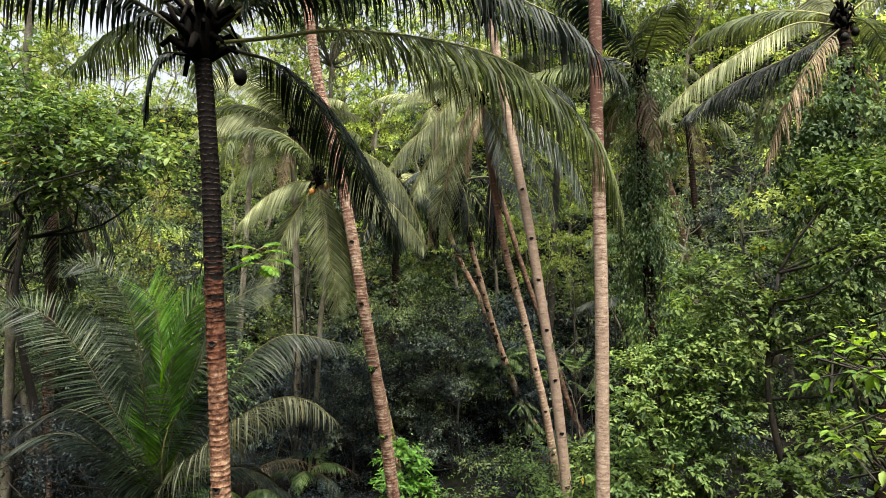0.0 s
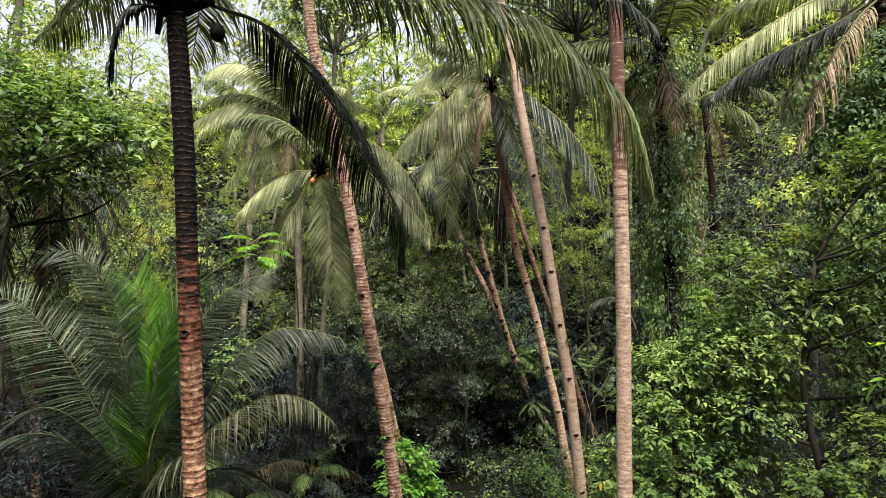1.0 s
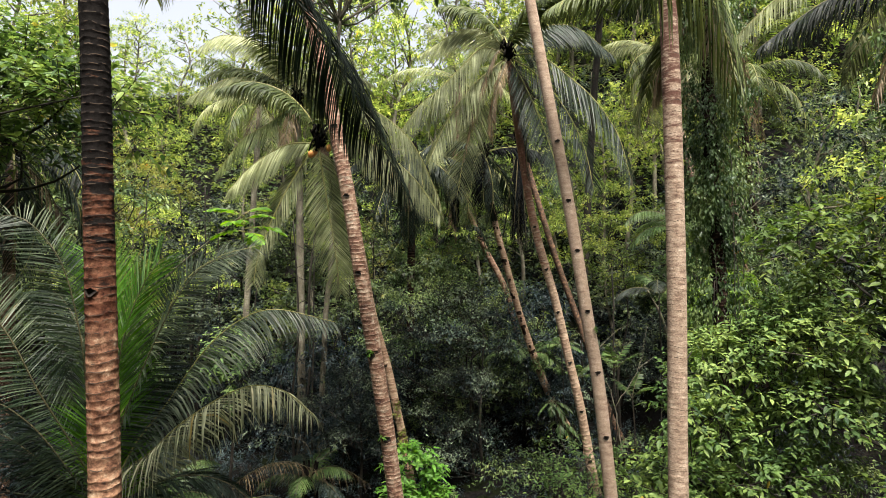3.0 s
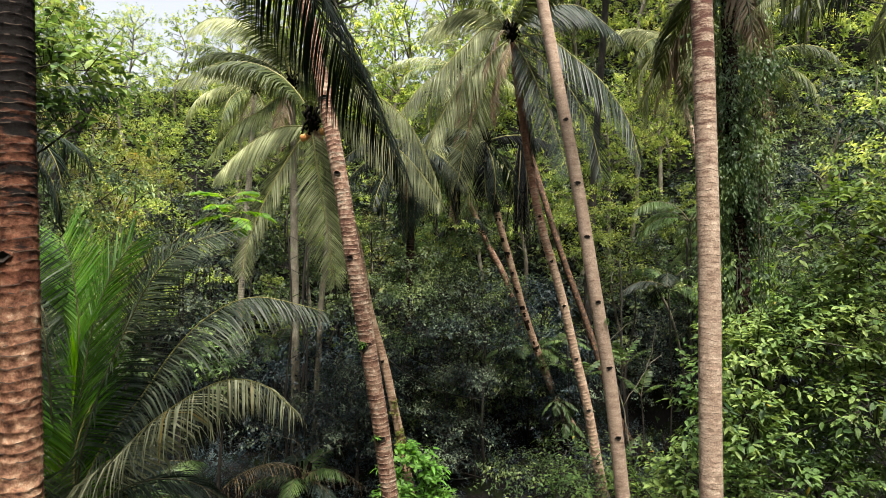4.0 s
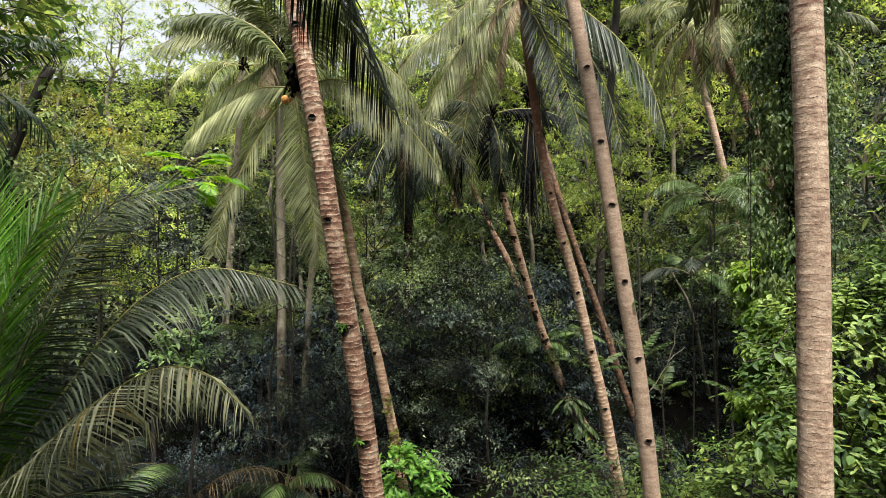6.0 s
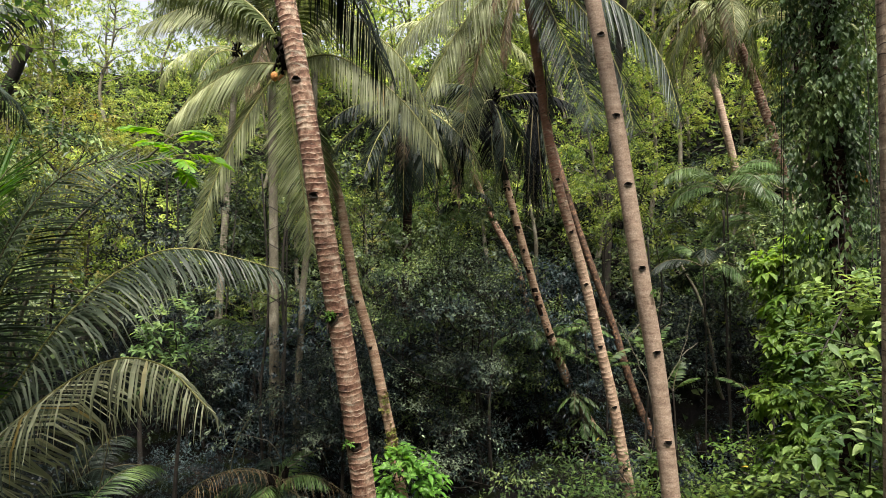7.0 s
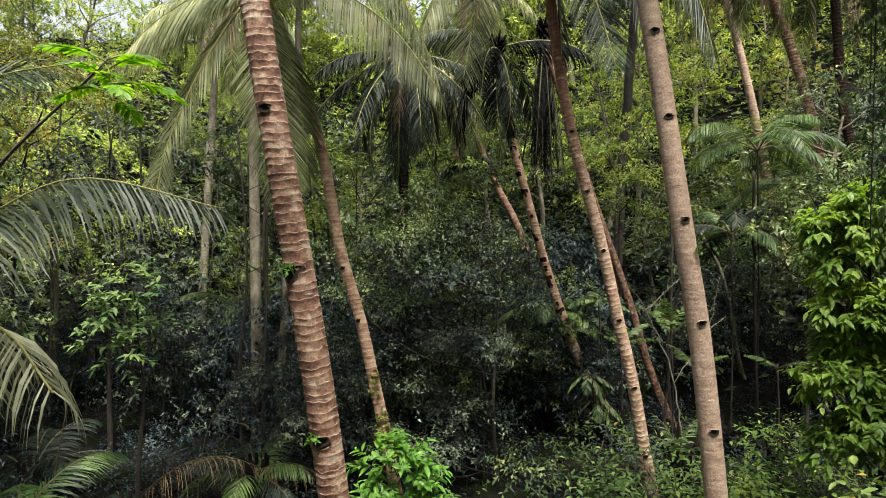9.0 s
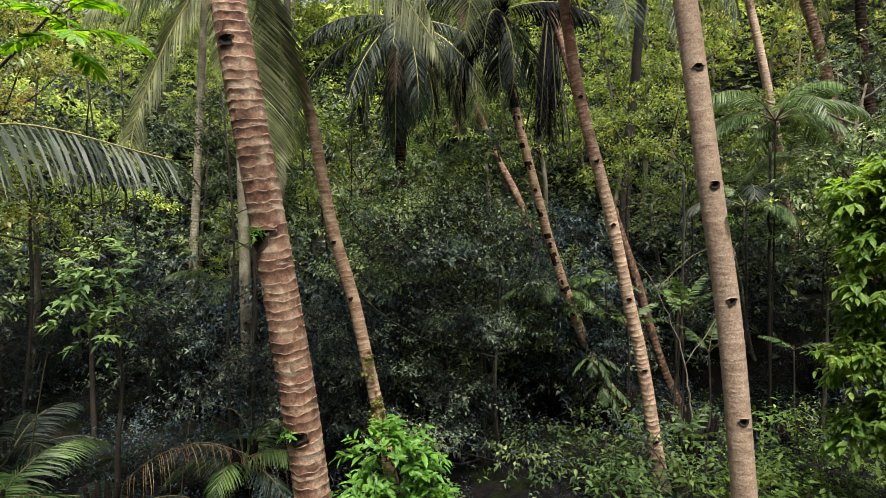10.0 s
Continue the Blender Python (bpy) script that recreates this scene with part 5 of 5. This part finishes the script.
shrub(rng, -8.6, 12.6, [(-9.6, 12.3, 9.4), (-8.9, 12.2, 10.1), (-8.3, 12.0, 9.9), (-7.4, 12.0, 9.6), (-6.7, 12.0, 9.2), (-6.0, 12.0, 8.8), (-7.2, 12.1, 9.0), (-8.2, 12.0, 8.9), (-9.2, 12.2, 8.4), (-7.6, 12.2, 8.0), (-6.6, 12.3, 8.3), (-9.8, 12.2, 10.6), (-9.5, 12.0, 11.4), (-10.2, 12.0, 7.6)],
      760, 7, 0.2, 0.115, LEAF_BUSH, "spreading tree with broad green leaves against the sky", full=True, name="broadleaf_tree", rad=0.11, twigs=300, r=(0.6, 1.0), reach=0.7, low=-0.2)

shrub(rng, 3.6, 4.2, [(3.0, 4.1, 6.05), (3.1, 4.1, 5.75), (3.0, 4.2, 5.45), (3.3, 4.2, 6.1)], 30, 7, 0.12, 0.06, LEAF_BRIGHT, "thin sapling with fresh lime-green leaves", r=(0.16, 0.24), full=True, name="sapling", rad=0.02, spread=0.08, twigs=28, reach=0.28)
shrub(rng, -6.4, 11.8, [(-7.6, 11.6, 2.6), (-6.8, 11.6, 3.2), (-8.2, 11.8, 3.3), (-7.0, 11.4, 1.6), (-6.0, 11.6, 1.6), (-8.8, 11.8, 2.4)], 620, 9, 0.11, 0.042, LEAF_DEEP_SHADE, "shaded shrub with narrow dark leaves", r=(0.6, 0.9), twigs=150, group="dark thicket")

for x, y, z0, z1, leaf, lab in [(-10.2, 17.5, 5.2, 8.6, LEAF_MID, "leafy green shrub at the forest edge"), (-12.2, 16.5, 3.5, 7.5, LEAF_MID, "leafy green shrub at the forest edge"), (-8.6, 20.5, 4.0, 7.6, LEAF_SHADE, "dark leafy shrub among forest stems"),
                                (-11.5, 21.5, 5.0, 9.5, LEAF_OLIVE, "olive shrub among forest stems"), (-6.2, 23.0, 4.2, 8.2, LEAF_MID, "leafy green shrub at the forest edge"), (-9.0, 15.8, 2.6, 5.4, LEAF_MID, "leafy green shrub at the forest edge")]:
    pts = [(x + 1.5 * math.cos(2.4 * k) * (0.4 + 0.06 * k), y + 0.8 * math.sin(2.4 * k), z0 + (z1 - z0) * k / 10) for k in range(11)]
    shrub(rng, x, y, pts, 330, 9, 0.17, 0.085, leaf, lab, r=(0.5, 0.85), flat=0.5, low=-0.1, twigs=80, group="forest edge", reach=0.5, name="small_tree", rad=0.06)

for x, y, z0, z1, leaf in [(7.6, 20.6, 4.4, 6.4, LEAF_MID), (8.8, 21.4, 4.0, 7.2, LEAF_MID), (5.6, 23.4, 5.4, 8.2, LEAF_SUN), (4.4, 24.2, 6.0, 9.0, LEAF_SUN), (-2.6, 21.4, 3.4, 5.9, LEAF_MID), (-0.7, 22.0, 4.6, 6.6, LEAF_MID), (-3.2, 24.5, 4.6, 7.6, LEAF_MID), (-0.9, 25.6, 5.6, 8.6, LEAF_SUN), (-4.6, 25.8, 5.4, 8.6, LEAF_SUN)]:
    pts = [(x + 1.1 * math.cos(2.4 * k) * (0.4 + 0.07 * k), y + 0.6 * math.sin(2.4 * k), z0 + (z1 - z0) * k / 8) for k in range(9)]
    shrub(rng, x, y, pts, 260, 9, 0.15, 0.075, leaf, "small-leaved tree standing over the shaded hollow", r=(0.4, 0.7), flat=0.45, low=-0.1, twigs=60, group="forest edge", reach=0.45, name="small_tree", rad=0.05)

# light feathery sapling
fs = thing("feathery_sapling", (-4.4, 13.8, 0.3), "thin sapling with light green feathery leaves", "tree")
line, q = smooth_line([(-3.6, 1.2, 0), (-3.3, 1.0, 3.0), (-2.2, 0.6, 5.3), (0.05, 0, 7.0)], 0.3)
part("trunk", Geo().add(*tube(line, 0.05 - 0.035 * q / q[-1], 7)), BARK_GREY, fs)
for k in range(9):
    p0 = np.array([0.05, 0, 6.5 + 0.06 * k])
    rib, lf = frond_geo(rng, frond_path(p0, k * 2.4, 0.1 + 0.06 * k, rng.uniform(0.6, 1.0), 0.9), leaf_len=0.24, pairs=12, hang=0.2, width=0.11, start=0.2, thick=0.008, fold=0.1)
    f = part("frond", rib, RACHIS, fs)
    for v, t in zip(lf.v, lf.t):
        for j in range(0, len(v), 7):
            part("leaflet", Geo().add(v[j:j + 7], t[:5] - t[:5].min()), FEATHER_ONE, f, smooth=False)

# dead fronds lying and hanging in the shade
for path, mat, lab in [([(-6.35, 17.6, -0.02), (-5.98, 17.6, 0.51), (-5.34, 17.6, 0.94), (-4.61, 17.6, 1.12), (-3.88, 17.6, 0.93)], FROND_DRY, "thin dry frond lying over the undergrowth"), ([(-4.9, 18.0, -0.49), (-4.58, 18.0, 0.27), (-3.93, 18.0, 0.77), (-3.18, 18.0, 0.79), (-2.53, 18.0, 0.44)], FROND_DRY, "thin dry frond lying over the undergrowth"), ([(-7.7, 17.2, -0.17), (-7.38, 17.2, 1.75), (-7.06, 17.2, 3.05), (-6.44, 17.2, 3.56), (-5.53, 17.2, 3.17)], FROND_DARK, "dark dead frond hanging in the shade"), ([(-5.14, 17.6, -0.4), (-4.92, 17.6, 1.47), (-4.4, 17.6, 2.4), (-3.88, 17.6, 2.62), (-3.16, 17.6, 2.22)], FROND_DARK, "dark dead frond hanging in the shade")]:
    ff = thing("fallen_frond", path[0], lab, "palm frond", "fallen fronds")
    put_frond(rng, ff, path[0], path, mat, RACHIS_DARK, leaf_len=0.6, pairs=75, hang=0.7, width=0.012, start=0.1, ragged=0.7, thick=0.009, fold=0.35)

# bare dead branches
for base, arms, lab in [((4.9, 20.4, 0.0), [[(0, 0, 0), (-0.3, 0, 2.0), (-0.9, 0, 3.6), (-1.5, 0.1, 4.4)], [(-0.3, 0, 2.0), (0.4, -0.1, 3.2), (0.7, -0.1, 4.4)], [(-0.9, 0, 3.6), (-0.2, 0, 4.3), (0.2, 0, 4.5)], [(0.4, -0.1, 3.2), (0.9, 0, 3.5)]], "bare pale dead branch in the shade"),
                        ((-10.6, 19.5, 0.2), [[(0, 0, 0), (0.1, 0, 4.0), (0.6, 0, 7.2), (1.5, 0, 7.5), (2.2, 0, 7.9)], [(0.6, 0, 7.2), (0.9, 0, 8.0), (1.3, 0, 8.5)], [(1.5, 0, 7.5), (2.0, 0, 7.3)]], "bare pale branch among the leaves")] + [
                        ((-4.6, 18.4, 0.1), [[(0, 0, 0), (0.5, 0, 0.7), (1.3, 0, 1.2), (2.0, 0, 1.4)], [(0.5, 0, 0.7), (0.2, 0, 1.3), (-0.6, 0, 1.5)], [(1.3, 0, 1.2), (1.5, 0, 0.8)]], "fallen pale branch over the undergrowth")]:
    db = thing("dead_branch", base, lab, "branch")
    for k, arm in enumerate(arms):
        line, q = smooth_line(arm, 0.2)
        part("bough" if k == 0 else "twig", Geo().add(*tube(line + rng.normal(0, 0.015, line.shape), (0.022 if k == 0 else 0.012) * (1.1 - 0.8 * q / q[-1]), 6)), BARK_GREY, db)

# forest stems; the high crowns over the clearing are added to shade it
for pts, r0, bark, lab, spread in [([(-4.5, 20.5, 0.2), (-4.43, 20.5, 2.27), (-4.31, 20.5, 5.27), (-4.17, 20.5, 6.9), (-4.0, 20.6, 15.0)], 0.085, BARK_GREY, "thin pale forest tree with high crown", 2.6),
                                   ([(-11.2, 15.0, 0.2), (-11.12, 15.0, 6.17), (-10.8, 15.0, 15.0)], 0.12, BARK_GREY, "straight pale forest tree with high crown", 3.4),
                                   ([(5.0, 27.5, 2.8), (5.2, 27.0, 9.0), (5.4, 25.0, 17.5)], 0.16, BARK_BROWN, "tall leaning tree added to shade the clearing", 4.0),
                                   ([(-12.0, 18.0, 1.0), (-11.6, 18.0, 6.0), (-11.14, 18.0, 7.68), (-10.6, 18.0, 9.0), (-10.0, 18.0, 10.3)], 0.16, BARK_BROWN, "broken leaning brown trunk", 0),
                                   ] + [([(8.6, 25.0, 0.2), (8.12, 25.0, 1.73), (7.84, 25.0, 3.38), (7.49, 25.0, 4.53), (6.9, 25.0, 5.6)], 0.06, BARK_GREY, "thin bent pale stem in the shade", 0),
                                   ([(7.25, 22.0, 0.0), (7.22, 22.0, 1.46), (7.13, 22.0, 5.0), (7.1, 22.0, 7.0)], 0.04, BARK_BROWN, "thin straight stem in the shade", 0),
                                   ([(4.6, 21.2, 0.0), (4.75, 21.0, 3.0), (4.7, 20.9, 6.2)], 0.03, BARK_BROWN, "thin straight stem in the shade", 0)]:
    st = thing("slender_tree", pts[0], lab, "tree", "forest stems")
    line, q = smooth_line(pts, 0.3)
    part("trunk", Geo().add(*tube(line + rng.normal(0, 0.012, line.shape), r0 * (1.1 - 0.35 * q / q[-1]), 10)), bark, st, "", pts[0])
    if not spread:
        for k in range(4):
            p = line[int(len(line) * (0.45 + 0.14 * k))]
            a, e = 2.4 * k + pts[0][0], rng.uniform(0.35, 0.8)
            part("twig", Geo().add(*tube([p, p + (0.5 * e * math.cos(a), 0.5 * e * math.sin(a), 0.3 * e), p + (e * math.cos(a), e * math.sin(a), 0.4 * e)], [0.3 * r0, 0.2 * r0, 0.004], 5)), bark, st, "", pts[0])
    if spread:
        top = np.array(pts[-1])
        lp = [(top[0] + x, top[1] + y, top[2] + z * 0.5 - 0.2, a, b, c) for x, y, z, a, b, c in lump_heap(rng, 22, spread, spread, 4.0, 0.2, (0.8, 1.4))]
        lg = Geo()
        branches(rng, lg, line[-4], [c[:3] for c in lp], r0 * 0.4)
        (v, t), *_ = sprigs(rng, lp, 330, 9, 0.27, 0.15, 0.6)
        part("branchwork", lg, bark, st, "", pts[0], kind="stuff")
        part("crown", Geo().add(v, t), LEAF_MID, st, "", pts[0], smooth=False, kind="stuff")

# ---- slope forest ----
rng = np.random.default_rng(5)


def clump_crown(rng, n, wide, z0, z1, size, flat=0.5):
    """Separate flattened clumps, widest below the top, with air between them."""
    out = []
    for k in range(n):
        f = (k + 0.5) / n
        a = 2.4 * k + rng.normal(0, 0.3)
        q = wide * math.sin(math.pi * (0.18 + 0.74 * f)) * rng.uniform(0.45, 1.05)
        r = rng.uniform(*size) * (1.1 - 0.35 * f)
        out.append((q * math.cos(a), q * math.sin(a), z0 + (z1 - z0) * f, r, r, r * flat))
    return out


KINDS = [dict(lumps=clump_crown(rng, n, w, z0, 10.0, size), leaf=leaf, ll=ll, ww=ww, count=count, lab=lab, ob=None) for n, w, z0, size, leaf, ll, ww, count, lab in [
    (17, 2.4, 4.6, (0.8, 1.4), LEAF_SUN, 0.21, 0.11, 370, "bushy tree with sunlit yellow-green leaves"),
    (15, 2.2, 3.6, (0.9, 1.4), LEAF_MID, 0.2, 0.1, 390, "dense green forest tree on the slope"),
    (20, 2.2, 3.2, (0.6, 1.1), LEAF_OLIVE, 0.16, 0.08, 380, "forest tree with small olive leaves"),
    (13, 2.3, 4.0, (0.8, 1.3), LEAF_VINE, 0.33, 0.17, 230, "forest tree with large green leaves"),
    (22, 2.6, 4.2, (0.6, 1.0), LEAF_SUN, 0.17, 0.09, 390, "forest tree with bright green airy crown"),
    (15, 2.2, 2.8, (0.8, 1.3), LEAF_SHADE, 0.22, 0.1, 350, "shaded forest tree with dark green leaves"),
    (16, 3.2, 3.0, (1.2, 1.9), LEAF_MID, 0.4, 0.21, 210, "unseen forest tree added to hold back sky light"),
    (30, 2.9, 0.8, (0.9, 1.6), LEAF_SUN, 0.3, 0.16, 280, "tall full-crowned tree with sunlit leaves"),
]]


def plant(kind, x, y, height, turn):
    kd, s = KINDS[kind], height / 10.0
    m = pose(x, y, gz(x, y), 0, 0, turn) @ Matrix.Diagonal((0.6 * s + 0.3, 0.6 * s + 0.3, s, 1))
    if kd["ob"] is None:
        kd["ob"] = tree(rng, "forest_tree", (0, 0, 0), 9.0, kd["lumps"], kd["count"], 9, kd["ll"], kd["ww"], kd["leaf"], kd["lab"], "tree", BARK_GREY, 0.13, 0.55, group="slope forest", low=-0.1)
        kd["ob"].matrix_basis = m
        return
    c = copy_thing(kd["ob"], Matrix.Identity(4))
    c.matrix_basis = m


# light painted by row: shaded leaf colours low, sunlit ones higher up
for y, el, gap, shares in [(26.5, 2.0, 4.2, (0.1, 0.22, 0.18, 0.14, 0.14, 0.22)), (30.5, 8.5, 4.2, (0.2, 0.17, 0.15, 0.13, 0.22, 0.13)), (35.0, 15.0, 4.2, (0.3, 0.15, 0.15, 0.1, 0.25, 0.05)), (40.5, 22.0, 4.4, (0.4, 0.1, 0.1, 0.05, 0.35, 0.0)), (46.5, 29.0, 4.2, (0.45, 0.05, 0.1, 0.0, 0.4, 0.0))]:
    half = 0.74 * y + 1
    for x in np.arange(-half, half, gap):
        xx, yy = x + rng.normal(0, 1.1), y + rng.normal(0, 1.4)
        e = el + rng.normal(0, 3.0)
        az = math.degrees(math.atan2(xx, yy))
        if -33 < az < -21 and y > 30:
            e = min(e, 20.5 + rng.normal(0, 1.3))
        if -7 < az < 3 and y > 30:
            e = min(e, 31.0 + rng.normal(0, 1.5))
        if 8 < az < 40 and y > 38:
            e = max(e, 32.0 + rng.normal(0, 1.0))
        h = 6.8 + math.hypot(xx, yy) * math.tan(math.radians(e)) - gz(xx, yy)
        plant(7 if y > 38 and rng.random() < 0.65 else int(rng.choice(6, p=shares)), xx, yy, min(max(h, 4.2), 19 if az > 8 else 15), rng.uniform(0, 360))
for x, y, h in [(-14, 20, 11), (-16, 15, 12), (13, 18, 11), (13, 13, 12), (-12.5, 23.5, 9), (14, 22, 9)]:
    plant(int(rng.integers(5)), x, y, h, rng.uniform(0, 360))
# unseen trees beside and behind the clearing, added to block sky light
for x, y, h in [(-15, 9, 14), (-14, 3, 16), (14, 7, 15), (13, 1, 16), (-8, -8, 17), (0, -11, 18), (8, -8, 17), (-13, -4, 16), (14, -5, 16), (-9.8, 6.0, 10), (-8.5, 1.0, 13), (8.5, 3.0, 14), (-6, -4, 15), (5, -7, 16), (-2, -8, 16), (-11, -11, 18), (11, -12, 18), (18, 4, 17), (-19, 6, 16)]:
    plant(6, x, y, h, rng.uniform(0, 360))
for k, x, y, z in [(5, 11.4, 21.0, 11.6), (1, 13.4, 22.5, 12.8), (1, 9.6, 22.5, 9.4), (4, 4.6, 29.0, 12.5), (0, 6.6, 30.5, 14.0), (0, 8.4, 33.0, 16.0), (4, 2.6, 29.0, 11.5), (7, -4.2, 38.0, 24.5), (7, -7.5, 42.0, 25.5), (7, 1.0, 41.0, 26.5), (7, 11.5, 36.5, 17.0), (7, 14.5, 37.0, 18.0)]:
    plant(k, x, y, z - gz(x, y), 50 * x)

# thicket that covers the slope between the trees, in lit and shaded leaf colours
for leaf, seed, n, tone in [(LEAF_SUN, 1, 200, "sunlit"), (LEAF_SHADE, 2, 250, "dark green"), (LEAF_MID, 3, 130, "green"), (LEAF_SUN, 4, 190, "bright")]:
    q = np.random.default_rng(seed)
    cov = []
    for k in range(n):
        u, w = (0.7549 * k + 0.31 * seed) % 1, (0.5698 * k + 0.17 * seed) % 1
        y = 26 + 10 * w if k % 2 or leaf is not LEAF_SUN else 36 + 17 * w
        y = 37 + 20 * w if seed == 4 else y
        x = (1.4 * u - 0.7) * y
        r = q.uniform(0.6, 1.3) + (0.7 if y > 38 else 0) + (0.6 if seed == 4 else 0)
        cov.append((x, y, gz(x, y) + 0.4, r, r, r * q.uniform(0.6, 1.3)))
    (v, t), *_ = sprigs(q, cov, n * 16, 7, 0.31, 0.15, 0.6, False, -0.1)
    tk = new("slope_thicket", Geo().add(v, t).mesh("slope_thicket", [leaf], smooth=False))
    tagged(tk, f"{tone} leafy thicket covering the slope between trees", "thicket", kind="stuff")

# low leaves that hide the soil of the slope and lie thinner over the valley floor
q = np.random.default_rng(9)
n, m = 30000, 9000
cy = np.concatenate([24 + 36 * np.sqrt(q.random(n)) * q.random(n) ** 0.35, q.uniform(-10, 15, m)])
cx = np.concatenate([(1.5 * q.random(n) - 0.75) * cy[:n], q.uniform(-14, 14, m)])
n += m
at = np.stack([cx, cy, ground_z(cx, cy) + q.uniform(0.02, 0.5, n)], 1)
way = np.stack([q.standard_normal(n), q.standard_normal(n), q.normal(0.1, 0.3, n)], 1)
v, t = leaf_set(at, way, np.array([0, -0.4, 1.0]) + 0.4 * q.standard_normal((n, 3)), q.uniform(0.25, 0.46, n), q.uniform(0.12, 0.22, n))
cover = new("ground_cover", Geo().add(v, t).mesh("ground_cover", [LEAF_MID], smooth=False))
tagged(cover, "low green leaves covering the soil", "ground cover", kind="stuff")

# understory at the foot of the slope, deep shade put into its leaf colour
DARK = []
for k in range(3):
    DARK.append(None)
for k in range(34):
    x, y = rng.uniform(-13, 12), rng.uniform(20.5, 26.5)
    if (abs(x - 1) < 2.5 and y < 22) or (3 < x < 9.5 and y < 24.8):
        continue
    s = rng.uniform(0.7, 1.5)
    i = k % 3
    m = pose(x, y, gz(x, y) - 0.1, 0, 0, rng.uniform(0, 360)) @ Matrix.Diagonal((s, s, s, 1))
    if DARK[i] is None:
        DARK[i] = tree(rng, "understory_shrub", (0, 0, 0), 2.2, lump_heap(rng, 12, 1.3, 1.3, 2.4, 0.4, (0.5, 0.8)), 310, 10, 0.095 + 0.02 * i, 0.036 + 0.008 * i, LEAF_DEEP_SHADE, "shaded understory shrub at the foot of the slope", "shrub", BARK_BROWN, 0.04, 0.5, group="understory")
        DARK[i].matrix_basis = m
    else:
        c = copy_thing(DARK[i], Matrix.Identity(4))
        c.matrix_basis = m

# thin dark stems standing in the shade
POLES = []
for k in range(3):
    st = thing("slender_tree", (0, 0, 0), "thin dark straight stem in the shaded forest", "tree", "thin shaded stems")
    line, q = smooth_line([(0, 0, -0.2), (0.1 * k - 0.1, 0.05, 2.5), (0.12 - 0.1 * k, 0, 5.0), (0.05, 0.1 * k, 8.5)], 0.4)
    part("trunk", Geo().add(*tube(line, 0.045 - 0.025 * q / q[-1], 7)), BARK_BROWN, st)
    for j in range(7):
        p = line[rng.integers(5, len(line) - 2)]
        a = rng.uniform(0, 6.28)
        e = rng.uniform(0.5, 1.2)
        part("twig", Geo().add(*tube([p, p + (0.5 * e * math.cos(a), 0.5 * e * math.sin(a), 0.25 * e), p + (e * math.cos(a), e * math.sin(a), 0.35 * e)], [0.014, 0.009, 0.004], 5)), BARK_BROWN, st)
    POLES.append(st)
for k in range(10):
    x, y = rng.uniform(-13, -3.4), rng.uniform(19, 26)
    m = pose(x, y, gz(x, y), rng.normal(0, 3), rng.normal(0, 4), rng.uniform(0, 360)) @ Matrix.Scale(rng.uniform(0.7, 1.3), 4)
    if k < 3:
        POLES[k].matrix_basis = m
    else:
        copy_thing(POLES[k % 3], Matrix.Identity(4)).matrix_basis = m

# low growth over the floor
for leaf, seed, n, tone in [(LEAF_MID, 21, 130, "green"), (LEAF_DEEP_SHADE, 22, 260, "dark shaded")]:
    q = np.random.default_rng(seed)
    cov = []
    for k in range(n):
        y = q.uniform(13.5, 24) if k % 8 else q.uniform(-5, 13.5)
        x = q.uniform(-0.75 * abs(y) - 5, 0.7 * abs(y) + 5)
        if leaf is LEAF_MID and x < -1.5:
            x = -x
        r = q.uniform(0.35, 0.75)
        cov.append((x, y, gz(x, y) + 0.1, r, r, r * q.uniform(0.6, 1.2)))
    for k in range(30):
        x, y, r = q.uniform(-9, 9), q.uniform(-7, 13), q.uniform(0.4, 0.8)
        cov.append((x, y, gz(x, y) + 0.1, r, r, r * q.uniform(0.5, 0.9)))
    if leaf is LEAF_DEEP_SHADE:
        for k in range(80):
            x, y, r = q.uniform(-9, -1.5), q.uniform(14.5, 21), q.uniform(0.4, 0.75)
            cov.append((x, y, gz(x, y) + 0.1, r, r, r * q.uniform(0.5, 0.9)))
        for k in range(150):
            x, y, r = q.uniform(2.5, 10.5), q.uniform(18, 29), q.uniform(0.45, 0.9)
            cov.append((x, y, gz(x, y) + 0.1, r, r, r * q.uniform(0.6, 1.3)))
    (v, t), *_ = sprigs(q, cov, len(cov) * 17, 7, 0.1 if leaf is LEAF_DEEP_SHADE else 0.14, 0.04 if leaf is LEAF_DEEP_SHADE else 0.065, 0.4, False, 0.0)
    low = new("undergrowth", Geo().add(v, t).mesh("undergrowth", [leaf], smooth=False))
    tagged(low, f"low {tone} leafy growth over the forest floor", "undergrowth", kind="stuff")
